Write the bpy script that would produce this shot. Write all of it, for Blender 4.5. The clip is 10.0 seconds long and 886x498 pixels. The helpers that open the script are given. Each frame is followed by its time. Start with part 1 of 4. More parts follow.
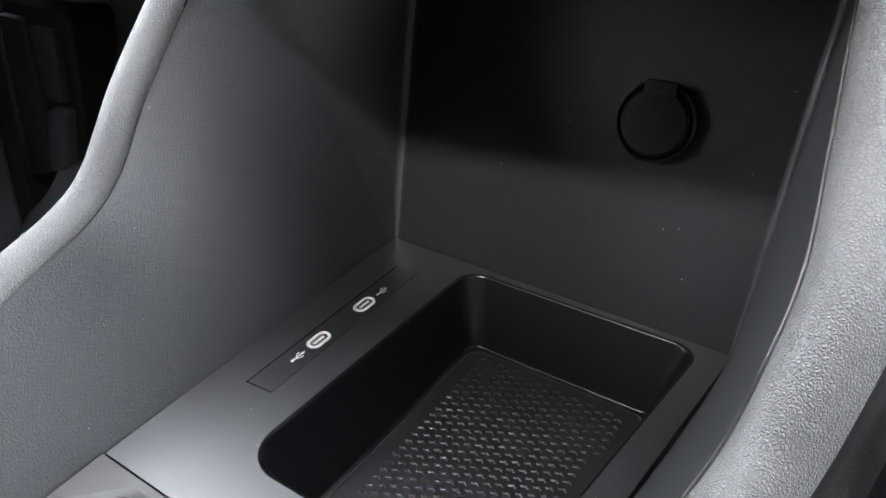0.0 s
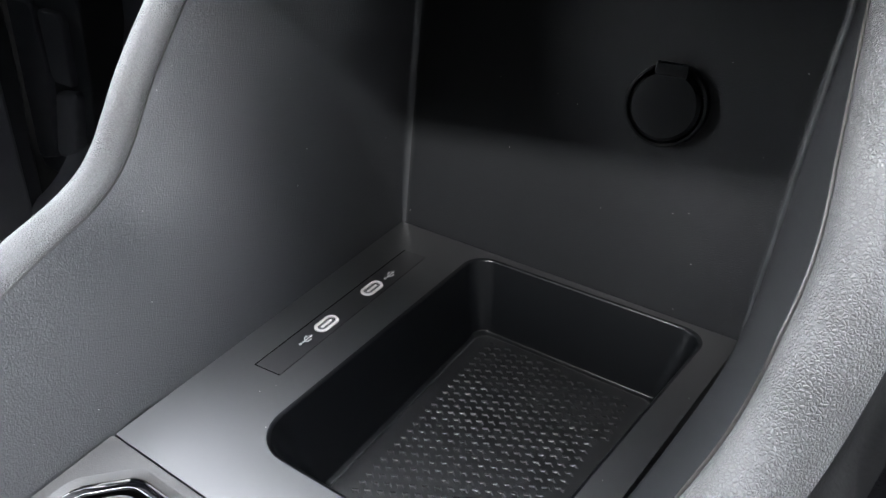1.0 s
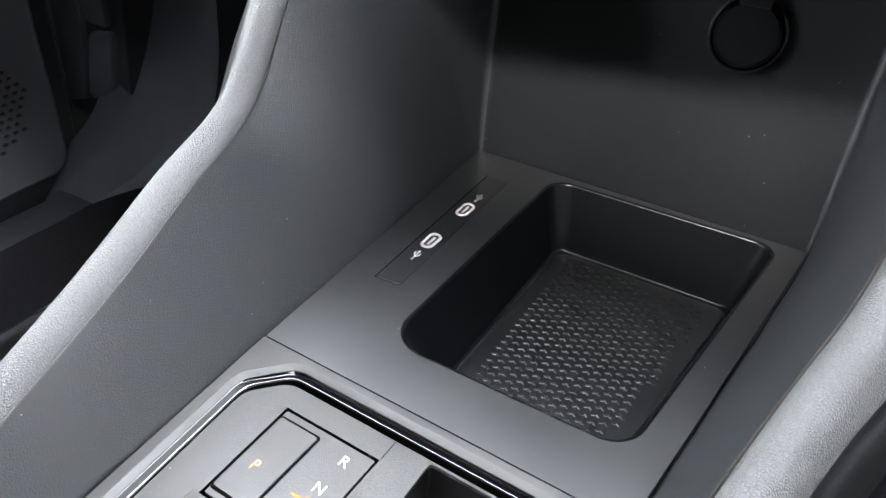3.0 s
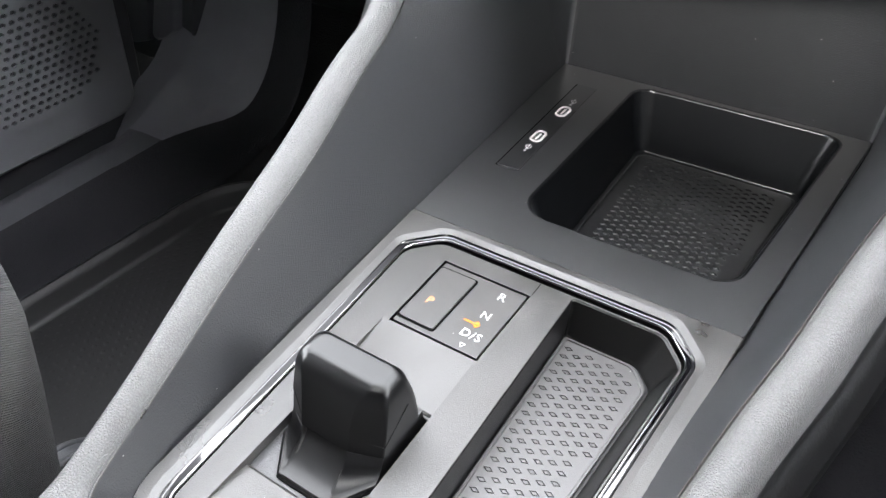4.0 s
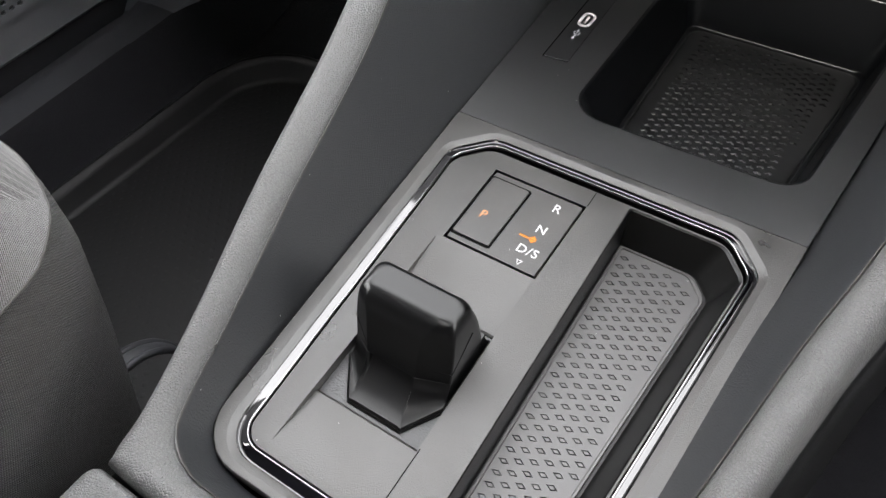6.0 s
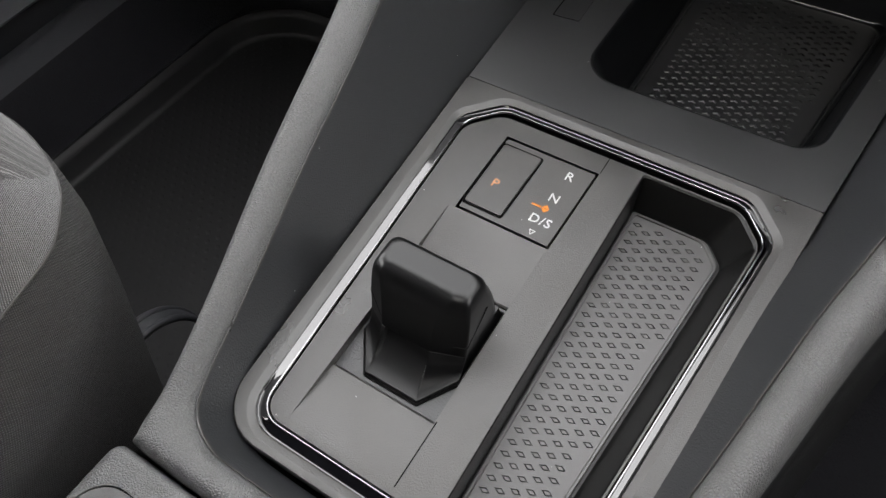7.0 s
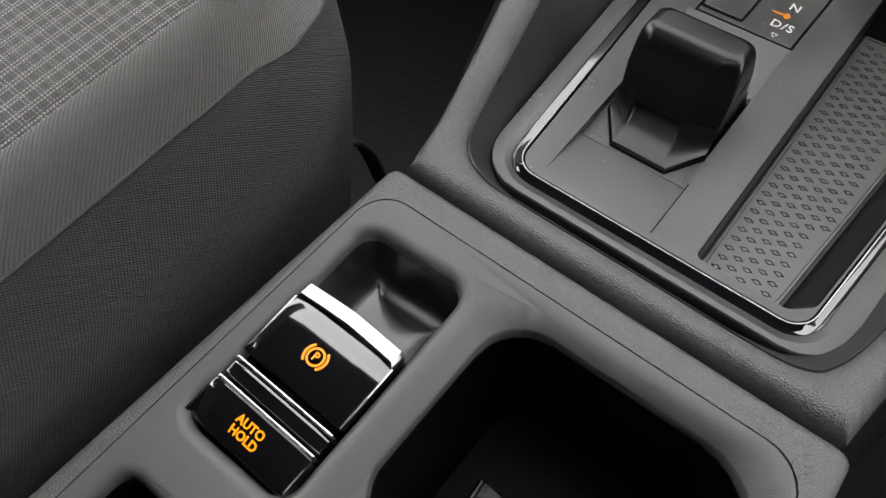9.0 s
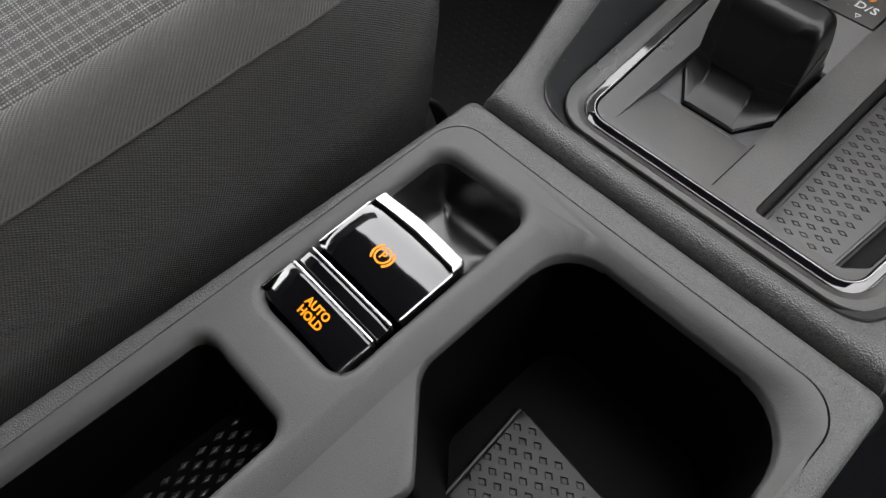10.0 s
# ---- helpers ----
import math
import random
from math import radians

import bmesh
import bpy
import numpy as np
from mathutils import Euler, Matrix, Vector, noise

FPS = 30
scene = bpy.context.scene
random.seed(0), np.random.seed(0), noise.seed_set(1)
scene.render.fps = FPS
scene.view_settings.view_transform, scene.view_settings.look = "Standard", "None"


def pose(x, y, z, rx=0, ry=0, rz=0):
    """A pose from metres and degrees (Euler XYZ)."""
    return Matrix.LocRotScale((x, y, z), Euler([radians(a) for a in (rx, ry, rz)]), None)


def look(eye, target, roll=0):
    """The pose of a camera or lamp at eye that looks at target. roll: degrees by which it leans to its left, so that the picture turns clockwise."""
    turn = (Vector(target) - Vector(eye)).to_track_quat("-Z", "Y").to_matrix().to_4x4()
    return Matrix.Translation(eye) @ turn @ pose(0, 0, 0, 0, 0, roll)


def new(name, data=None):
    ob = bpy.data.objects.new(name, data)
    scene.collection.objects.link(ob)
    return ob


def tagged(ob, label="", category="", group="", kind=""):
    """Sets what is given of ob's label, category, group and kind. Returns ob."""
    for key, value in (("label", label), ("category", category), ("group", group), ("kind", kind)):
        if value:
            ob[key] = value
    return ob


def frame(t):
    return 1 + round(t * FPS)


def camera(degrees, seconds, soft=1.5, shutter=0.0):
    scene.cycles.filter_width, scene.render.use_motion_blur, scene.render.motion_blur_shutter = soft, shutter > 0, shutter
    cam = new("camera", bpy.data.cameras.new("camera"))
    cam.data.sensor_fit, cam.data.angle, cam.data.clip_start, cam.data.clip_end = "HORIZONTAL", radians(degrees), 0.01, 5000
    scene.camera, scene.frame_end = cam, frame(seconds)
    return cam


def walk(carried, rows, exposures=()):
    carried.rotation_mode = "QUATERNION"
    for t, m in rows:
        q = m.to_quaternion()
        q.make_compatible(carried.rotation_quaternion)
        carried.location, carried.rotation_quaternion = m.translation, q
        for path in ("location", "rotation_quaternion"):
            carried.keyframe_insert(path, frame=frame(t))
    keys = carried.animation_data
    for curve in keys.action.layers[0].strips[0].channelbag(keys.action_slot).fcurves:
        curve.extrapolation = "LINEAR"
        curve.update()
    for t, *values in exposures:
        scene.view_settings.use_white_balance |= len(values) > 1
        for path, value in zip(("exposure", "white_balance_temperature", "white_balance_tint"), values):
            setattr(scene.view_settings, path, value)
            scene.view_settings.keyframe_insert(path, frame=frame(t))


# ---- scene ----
cam = camera(64.55, 10.0)
PATH = [
    (0, (0.16334, -0.01699, 0.19494), (0.02397, 0.19645, 0.03677), 0.25),
    (0.5, (0.16298, -0.01645, 0.19435), (0.02314, 0.19439, 0.03312), 0.05),
    (1, (0.16316, -0.01681, 0.19405), (0.02292, 0.19204, 0.03061), -0.00),
    (1.5, (0.16308, -0.01731, 0.19425), (0.02336, 0.18974, 0.02810), -0.05),
    (2, (0.16295, -0.01749, 0.19519), (0.02387, 0.18660, 0.02489), -0.49),
    (2.2, (0.16031, -0.01773, 0.19692), (0.02253, 0.18490, 0.02385), -0.59),
    (3.3, (0.13351, -0.09680, 0.20257), (0.00654, 0.10202, 0.01724), 0.03),
    (3.5, (0.13492, -0.11293, 0.20687), (0.00608, 0.08290, 0.01965), -0.86),
    (4, (0.12510, -0.14925, 0.20253), (-0.00093, 0.03998, 0.00680), -1.06),
    (4.5, (0.12127, -0.15950, 0.19796), (-0.00135, 0.01957, -0.00916), -1.63),
    (5, (0.11621, -0.15237, 0.20075), (-0.00238, 0.01509, -0.01809), -2.68),
    (5.5, (0.10741, -0.14386, 0.20950), (-0.00619, 0.01232, -0.02007), -3.85),
    (7, (0.09595, -0.13211, 0.22028), (-0.00641, -0.00391, -0.03089), -7.54),
    (7.5, (0.09095, -0.13406, 0.22147), (-0.00983, -0.01139, -0.03308), -7.97),
    (8, (0.08361, -0.15827, 0.21511), (-0.01856, -0.03988, -0.04090), -8.11),
    (8.5, (0.07678, -0.19497, 0.20436), (-0.02661, -0.08345, -0.05424), -7.97),
    (9, (0.07448, -0.22831, 0.20076), (-0.03578, -0.12350, -0.05781), -8.44),
    (9.5, (0.07862, -0.24882, 0.20190), (-0.03885, -0.15252, -0.05681), -8.63),
    (10, (0.09091, -0.25372, 0.19932), (-0.03539, -0.16242, -0.05703), -8.41),
]
EXPOSURES = [(0.0, 5.98, 6300, 10), (2.2, 5.98, 6300, 10), (3.3, 6.3, 6450, 10), (3.5, 6.38, 6500, 10), (4.0, 6.28, 6550, 10), (4.5, 6.12, 6700, 10), (5.0, 6.15, 6700, 10), (5.5, 5.82, 6750, 10), (7.0, 4.84, 6880, 10), (9.0, 4.63, 6950, 10), (10.0, 4.58, 6850, 10)]
walk(cam, [(t, look(eye, target, roll)) for t, eye, target, roll in PATH], EXPOSURES)

# ---- world, sun ----
world = bpy.data.worlds.new("sky")
scene.world = world
world.use_nodes = True
wn, wl = world.node_tree.nodes, world.node_tree.links
sky = wn.new("ShaderNodeTexSky")
sky.sky_type = "NISHITA"
sky.sun_disc = False
sky.sun_elevation, sky.sun_rotation = radians(45), radians(175)
grey = wn.new("ShaderNodeRGBToBW")
veil = wn.new("ShaderNodeMix")
veil.data_type = "RGBA"
veil.inputs["Factor"].default_value = 0.92
wl.new(sky.outputs["Color"], grey.inputs[0])
wl.new(sky.outputs["Color"], veil.inputs["A"])
wl.new(grey.outputs[0], veil.inputs["B"])
wl.new(veil.outputs["Result"], wn["Background"].inputs["Color"])
wn["Background"].inputs["Strength"].default_value = 0.15

sun = new("sun", bpy.data.lights.new("sun", "SUN"))
sun.data.energy, sun.data.angle, sun.data.color = 0.10, radians(4.5), (1.0, 0.98, 0.96)
sun.matrix_world = look((0.1, -1.0, 1.17), (0, 0, 0))


# ---- materials ----
def material(name, colour, rough=0.5, metal=0.0, spec=0.5, grain=0.0, grain_scale=900.0, mottle=0.12, mottle_scale=18.0, pattern="noise", coat=0.0, dust=0.0, smudge=0.06, ior=1.5):
    """A surface with fine relief and soft variation in tone and gloss, in object metres."""
    m = bpy.data.materials.new(name)
    m.use_nodes = True
    n, l = m.node_tree.nodes, m.node_tree.links
    b = n["Principled BSDF"]
    b.inputs["Metallic"].default_value = metal
    b.inputs["Specular IOR Level"].default_value = spec
    b.inputs["IOR"].default_value = ior
    b.inputs["Coat Weight"].default_value = coat
    b.inputs["Coat Roughness"].default_value = 0.04
    co = n.new("ShaderNodeTexCoord")
    blot = n.new("ShaderNodeTexNoise")
    blot.inputs["Scale"].default_value, blot.inputs["Detail"].default_value = mottle_scale, 6
    l.new(co.outputs["Object"], blot.inputs["Vector"])
    tone = n.new("ShaderNodeMix")
    tone.data_type = "RGBA"
    lo = [c * (1 - mottle) for c in colour]
    hi = [min(1, c * (1 + mottle)) for c in colour]
    tone.inputs["A"].default_value, tone.inputs["B"].default_value = (*lo, 1), (*hi, 1)
    l.new(blot.outputs["Fac"], tone.inputs["Factor"])
    if dust:
        speck = n.new("ShaderNodeTexVoronoi")
        speck.inputs["Scale"].default_value = 115
        l.new(co.outputs["Object"], speck.inputs["Vector"])
        near = n.new("ShaderNodeMath")
        near.operation = "LESS_THAN"
        near.inputs[1].default_value = dust
        l.new(speck.outputs["Distance"], near.inputs[0])
        white = n.new("ShaderNodeMix")
        white.data_type = "RGBA"
        white.inputs["B"].default_value = (0.5, 0.5, 0.48, 1)
        l.new(near.outputs[0], white.inputs["Factor"])
        l.new(tone.outputs["Result"], white.inputs["A"])
        l.new(white.outputs["Result"], b.inputs["Base Color"])
    else:
        l.new(tone.outputs["Result"], b.inputs["Base Color"])
    gloss = n.new("ShaderNodeMapRange")
    gloss.inputs["To Min"].default_value, gloss.inputs["To Max"].default_value = max(0.02, rough - smudge), rough + smudge
    l.new(blot.outputs["Fac"], gloss.inputs["Value"])
    l.new(gloss.outputs["Result"], b.inputs["Roughness"])
    if grain:
        bump = n.new("ShaderNodeBump")
        bump.inputs["Strength"].default_value, bump.inputs["Distance"].default_value = 1.0, grain
        if pattern == "leather":
            tex = n.new("ShaderNodeTexVoronoi")
            tex.feature = "DISTANCE_TO_EDGE"
            pebble = n.new("ShaderNodeMapRange")
            pebble.interpolation_type = "SMOOTHSTEP"
            pebble.inputs["From Max"].default_value = 0.32
            l.new(tex.outputs["Distance"], pebble.inputs["Value"])
            out = pebble.outputs["Result"]
            warp = n.new("ShaderNodeTexNoise")
            warp.inputs["Scale"].default_value = grain_scale * 0.55
            add = n.new("ShaderNodeMix")
            add.data_type = "VECTOR"
            add.inputs["Factor"].default_value = 0.0011
            l.new(co.outputs["Object"], warp.inputs["Vector"])
            l.new(co.outputs["Object"], add.inputs["A"])
            l.new(warp.outputs["Color"], add.inputs["B"])
            l.new(add.outputs["Result"], tex.inputs["Vector"])
            # creases darkened in the colour, standing in for shade between the pebbles
            crease = n.new("ShaderNodeMapRange")
            crease.inputs["From Max"].default_value = 0.16
            crease.inputs["To Min"].default_value, crease.inputs["To Max"].default_value = 0.70, 1.05
            shaded = n.new("ShaderNodeVectorMath")
            shaded.operation = "MULTIPLY"
            l.new(tex.outputs["Distance"], crease.inputs["Value"])
            l.new(tone.outputs["Result"], shaded.inputs[0])
            l.new(crease.outputs["Result"], shaded.inputs[1])
            l.new(shaded.outputs["Vector"], b.inputs["Base Color"])
        else:
            tex = n.new("ShaderNodeTexNoise")
            tex.inputs["Detail"].default_value = 3
            out = tex.outputs["Fac"]
            l.new(co.outputs["Object"], tex.inputs["Vector"])
        tex.inputs["Scale"].default_value = grain_scale
        l.new(out, bump.inputs["Height"])
        l.new(bump.outputs["Normal"], b.inputs["Normal"])
    return m


def glow(name, colour, strength):
    m = bpy.data.materials.new(name)
    m.use_nodes = True
    b = m.node_tree.nodes["Principled BSDF"]
    b.inputs["Base Color"].default_value = (*[c * 0.12 for c in colour], 1)
    b.inputs["Emission Color"].default_value = (*colour, 1)
    b.inputs["Emission Strength"].default_value = strength
    return m


def woven(name, colour, thread, light=0.0, rib=False, sheen=0.25, depth=0.5):
    """Woven cloth: threads crossing along the object's own axes, with lighter checks where light is above nought."""
    m = bpy.data.materials.new(name)
    m.use_nodes = True
    n, l = m.node_tree.nodes, m.node_tree.links
    b = n["Principled BSDF"]
    b.inputs["Roughness"].default_value = 0.85
    b.inputs["Sheen Weight"].default_value = sheen
    uv = n.new("ShaderNodeUVMap")
    uv.uv_map = "UVMap"

    def wave(scale, direction, distortion=0.6):
        w = n.new("ShaderNodeTexWave")
        w.bands_direction = direction
        w.inputs["Scale"].default_value = scale
        w.inputs["Distortion"].default_value = distortion
        w.inputs["Detail"].default_value = 2
        w.inputs["Detail Scale"].default_value = 3
        l.new(uv.outputs["UV"], w.inputs["Vector"])
        return w.outputs["Fac"]

    def math_node(op, a, c):
        k = n.new("ShaderNodeMath")
        k.operation = op
        for socket, v in zip(k.inputs, (a, c)):
            if isinstance(v, float):
                socket.default_value = v
            else:
                l.new(v, socket)
        return k.outputs[0]

    s = 0.314 / thread
    fine = math_node("MULTIPLY", wave(s, "X", 0.2), math_node("ADD", math_node("MULTIPLY", wave(s, "Y", 0.3), 0.35), 0.65)) if rib else math_node("MULTIPLY", wave(s * 2, "DIAGONAL"), wave(s, "Y"))
    fleck = n.new("ShaderNodeTexNoise")
    fleck.inputs["Scale"].default_value = 260
    fleck.inputs["Detail"].default_value = 4
    l.new(uv.outputs["UV"], fleck.inputs["Vector"])
    tone = n.new("ShaderNodeMix")
    tone.data_type = "RGBA"
    tone.inputs["A"].default_value = (*[c * (1 - depth) for c in colour], 1)
    tone.inputs["B"].default_value = (*[c * (1 + depth) for c in colour], 1)
    l.new(math_node("ADD", math_node("MULTIPLY", fine, 0.6), math_node("MULTIPLY", fleck.outputs["Fac"], 0.4)), tone.inputs["Factor"])
    last = tone.outputs["Result"]
    height = fine
    if light:
        along = math_node("MULTIPLY", math_node("GREATER_THAN", wave(0.314 / 0.00125, "X", 0.3), 0.6), math_node("GREATER_THAN", wave(0.314 / 0.0048, "X", 0.1), 0.5))
        across = math_node("MULTIPLY", math_node("GREATER_THAN", wave(0.314 / 0.00125, "Y", 0.3), 0.6), math_node("GREATER_THAN", wave(0.314 / 0.0048, "Y", 0.1), 0.5))
        dash_y = math_node("ADD", math_node("MULTIPLY", wave(0.314 / 0.0011, "Y", 1.6), 0.85), 0.15)
        dash_x = math_node("MULTIPLY", wave(0.314 / 0.0011, "X", 1.0), 0.5)
        checks = math_node("MAXIMUM", math_node("MULTIPLY", along, dash_y), math_node("MULTIPLY", across, dash_x))
        k = math_node("MULTIPLY", checks, 0.9)
        mix = n.new("ShaderNodeMix")
        mix.data_type = "RGBA"
        mix.inputs["B"].default_value = (light, light * 0.975, light * 0.94, 1)
        l.new(k, mix.inputs["Factor"])
        l.new(last, mix.inputs["A"])
        last = mix.outputs["Result"]
        height = math_node("ADD", math_node("MULTIPLY", fine, 0.3), checks)
    l.new(last, b.inputs["Base Color"])
    bump = n.new("ShaderNodeBump")
    bump.inputs["Strength"].default_value, bump.inputs["Distance"].default_value = 1.0, min(0.0006, 0.0008 * depth)
    l.new(height, bump.inputs["Height"])
    l.new(bump.outputs["Normal"], b.inputs["Normal"])
    return m


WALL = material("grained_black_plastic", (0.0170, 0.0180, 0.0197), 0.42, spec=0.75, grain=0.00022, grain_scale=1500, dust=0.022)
# darker copy of the wall plastic, with the back wall's shade in its colour
BACKWALL = material("shaded_black_back_plastic", (0.0052, 0.0056, 0.0066), 0.45, spec=0.35, grain=0.0002, grain_scale=1500, dust=0.022)
REARPAD = material("fine_grained_soft_trim", (0.072, 0.0722, 0.072), 0.43, spec=0.65, grain=0.00014, grain_scale=1150, pattern="leather")
PADDED = material("grained_soft_trim", (0.085, 0.0847, 0.084), 0.50, spec=0.58, grain=0.00018, grain_scale=1050, pattern="leather")
PANEL = material("matte_grey_plastic", (0.032, 0.0305, 0.0285), 0.36, spec=0.75, grain=0.00013, grain_scale=2400, mottle=0.95, mottle_scale=26, dust=0.02, smudge=0.40)
SHELF = material("satin_black_plastic", (0.0048, 0.0050, 0.0053), 0.38, spec=1.0, grain=0.00001, grain_scale=2600, mottle=0.5, mottle_scale=30, dust=0.024, smudge=0.06, ior=1.70)
PORTSTRIP = material("smooth_black_port_strip", (0.0045, 0.0047, 0.0050), 0.38, spec=1.0, grain=0.00001, grain_scale=2600, dust=0.02, ior=1.6)
BOWL = material("smooth_black_plastic", (0.0024, 0.0028, 0.0035), 0.30, spec=0.4, grain=0.00002, grain_scale=2600)
RUBBER = material("grey_rubber_mat", (0.046, 0.0436, 0.0433), 0.42, spec=0.8, grain=0.00005, grain_scale=2200, dust=0.02)
FLOORRUBBER = material("dull_black_floor_rubber", (0.0055, 0.0055, 0.0058), 0.5, spec=0.22, grain=0.0001, grain_scale=900)
POCKETWALL = material("dull_black_pocket_plastic", (0.005, 0.005, 0.005), 0.38, spec=0.35, grain=0.00006, grain_scale=2200)
# black plastic taken darker still, to stand in for shade deep in the wells
CUPWALL = material("dull_black_plastic_with_shade", (0.0014, 0.0014, 0.0014), 0.5, spec=0.08, grain=0.00006, grain_scale=2200)
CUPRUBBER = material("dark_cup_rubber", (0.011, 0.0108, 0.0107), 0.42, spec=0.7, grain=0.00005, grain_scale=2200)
DARKRUBBER = material("black_rubber_mat", (0.008, 0.0082, 0.0088), 0.33, spec=1.0, grain=0.00002, grain_scale=2200)
GAP = material("shadow_gap_black", (0.002, 0.002, 0.002), 0.8, spec=0.05)
PIANO = material("gloss_black_plastic", (0.004, 0.004, 0.005), 0.06, spec=0.9, mottle=0.3, coat=1.0, smudge=0.03)
DARKCHROME = material("dark_chrome", (0.30, 0.30, 0.31), 0.12, metal=1.0, mottle=0.05)
SATINCHROME = material("satin_chrome", (0.66, 0.66, 0.66), 0.24, metal=1.0, mottle=0.03)
LEVER = material("satin_black_lever_plastic", (0.0025, 0.0025, 0.0028), 0.30, spec=0.42, grain=0.00001, grain_scale=2400)
WHITE = material("white_print", (0.52, 0.52, 0.52), 0.6)
PALEGREY = material("pale_port_ring", (0.50, 0.48, 0.47), 0.5, mottle=0.25, mottle_scale=300)
AMBER = glow("lit_amber", (0.9, 0.30, 0.002), 0.055)
MARKER = glow("lit_marker", (0.9, 0.27, 0.004), 0.034)
PEACH = glow("lit_pale_amber", (0.9, 0.42, 0.20), 0.026)
SIDECLOTH = woven("grey_side_cloth", (0.0158, 0.0150, 0.0143), 0.0009, rib=True, sheen=0.10, depth=0.8)
BOLSTERCLOTH = woven("grey_bolster_cloth", (0.042, 0.0406, 0.0390), 0.0009, rib=True, sheen=0.30, depth=0.38)
CHECKCLOTH = woven("checked_seat_cloth", (0.037, 0.0358, 0.0342), 0.0012, 0.24)
SIDECLOTH_SEAM = material("seam_cloth", (0.055, 0.053, 0.051), 0.9, grain=0.0003, grain_scale=1500)
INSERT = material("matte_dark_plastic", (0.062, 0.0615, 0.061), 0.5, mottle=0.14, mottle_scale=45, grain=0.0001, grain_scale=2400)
RECESS = material("satin_recess_plastic", (0.011, 0.0109, 0.0108), 0.26, spec=1.0, grain=0.00002, grain_scale=2400)
SILL = material("sill_plastic", (0.030, 0.031, 0.0345), 0.5, spec=0.3, grain=0.0003, grain_scale=900)
KICKPANEL = material("kick_panel_plastic", (0.105, 0.108, 0.119), 0.6, spec=0.3, grain=0.0003, grain_scale=900)
DOOR = material("door_plastic", (0.135, 0.138, 0.148), 0.55, spec=0.4, grain=0.0003, grain_scale=900)
SEAL = material("door_seal_rubber", (0.026, 0.0265, 0.030), 0.6, spec=0.4, grain=0.0002, grain_scale=900)
CARPET = material("black_carpet", (0.014, 0.014, 0.0160), 0.95, spec=0.1, grain=0.001, grain_scale=500)
# lining of the unseen shell, kept dark to cut fill light
HEADLINER = material("dark_headliner", (0.02, 0.02, 0.02), 0.9, spec=0.2, grain=0.0005, grain_scale=700)


# ---- mesh helpers ----
def part(name, bm, mat, parent=None, label="", sharp=32.0):
    """Links a bmesh as one mesh object under a thing or a part."""
    me = bpy.data.meshes.new(name)
    bmesh.ops.remove_doubles(bm, verts=bm.verts, dist=1e-6)
    bmesh.ops.recalc_face_normals(bm, faces=bm.faces)
    bm.to_mesh(me)
    bm.free()
    me.materials.append(mat)
    me.shade_smooth()
    me.set_sharp_from_angle(angle=radians(sharp))
    ob = new(name, me)
    ob.modifiers.new("even_normals", "WEIGHTED_NORMAL").keep_sharp = True
    if parent:
        ob.parent = parent
    if label:
        ob["label"] = label
    return ob


def thing(name, label, category, at=(0, 0, 0), kind="", group=""):
    ob = new(name)
    ob.empty_display_size = 0.02
    ob.location = at
    return tagged(ob, label, category, group, kind)


def rpoly(pts, radii, n=6):
    """A polygon, counterclockwise, with rounded corners; one radius for all or one each."""
    if not isinstance(radii, (list, tuple)):
        radii = [radii] * len(pts)
    out = []
    for i, p in enumerate(pts):
        p = Vector(p[:2])
        a, c = Vector(pts[i - 1][:2]) - p, Vector(pts[(i + 1) % len(pts)][:2]) - p
        half = a.angle(c) / 2
        r = radii[i]
        d = min(r / math.tan(half), a.length * 0.49, c.length * 0.49)
        r = d * math.tan(half)
        s, e = p + a.normalized() * d, p + c.normalized() * d
        mid = p + (a.normalized() + c.normalized()).normalized() * (r / math.sin(half))
        a0 = math.atan2(*(s - mid).yx)
        a1 = math.atan2(*(e - mid).yx)
        turn = (a1 - a0 + math.pi) % (2 * math.pi) - math.pi
        for k in range(n + 1):
            w = a0 + turn * k / n
            out.append((mid.x + r * math.cos(w), mid.y + r * math.sin(w)))
    return out


def inset(pts, d):
    """A polygon, counterclockwise, moved inwards by d; one d for all sides or one each (side i runs from point i to the next)."""
    k = len(pts)
    ds = d if isinstance(d, (list, tuple)) else [d] * k
    lines = []
    for i in range(k):
        a, c = Vector(pts[i][:2]), Vector(pts[(i + 1) % k][:2])
        u = (c - a).normalized()
        lines.append((a + Vector((-u.y, u.x)) * ds[i], u))
    out = []
    for i in range(k):
        (p, u), (q, v) = lines[i - 1], lines[i]
        cross = u.x * v.y - u.y * v.x
        s = ((q - p).x * v.y - (q - p).y * v.x) / cross
        out.append(tuple(p + u * s))
    return out


def at_z(loop, z):
    return [(p[0], p[1], z(p[0], p[1]) if callable(z) else z) for p in loop]


def loft(bm, loops, closed=True, cap_start=False, cap_end=False):
    rows = [[bm.verts.new(p) for p in loop] for loop in loops]
    k = len(rows[0])
    for a, c in zip(rows, rows[1:]):
        for i in range(k if closed else k - 1):
            j = (i + 1) % k
            bm.faces.new((a[i], a[j], c[j], c[i]))
    if cap_start:
        bm.faces.new(rows[0][::-1])
    if cap_end:
        bm.faces.new(rows[-1])
    return rows


def holed(bm, loops):
    """A face bounded by the first loop, with the other loops as holes in it."""
    edges = []
    for loop in loops:
        vs = [bm.verts.new(p) for p in loop]
        edges += [bm.edges.new((vs[i], vs[(i + 1) % len(vs)])) for i in range(len(vs))]
    bmesh.ops.triangle_fill(bm, use_beauty=True, use_dissolve=False, edges=edges, normal=(0, 0, 1))


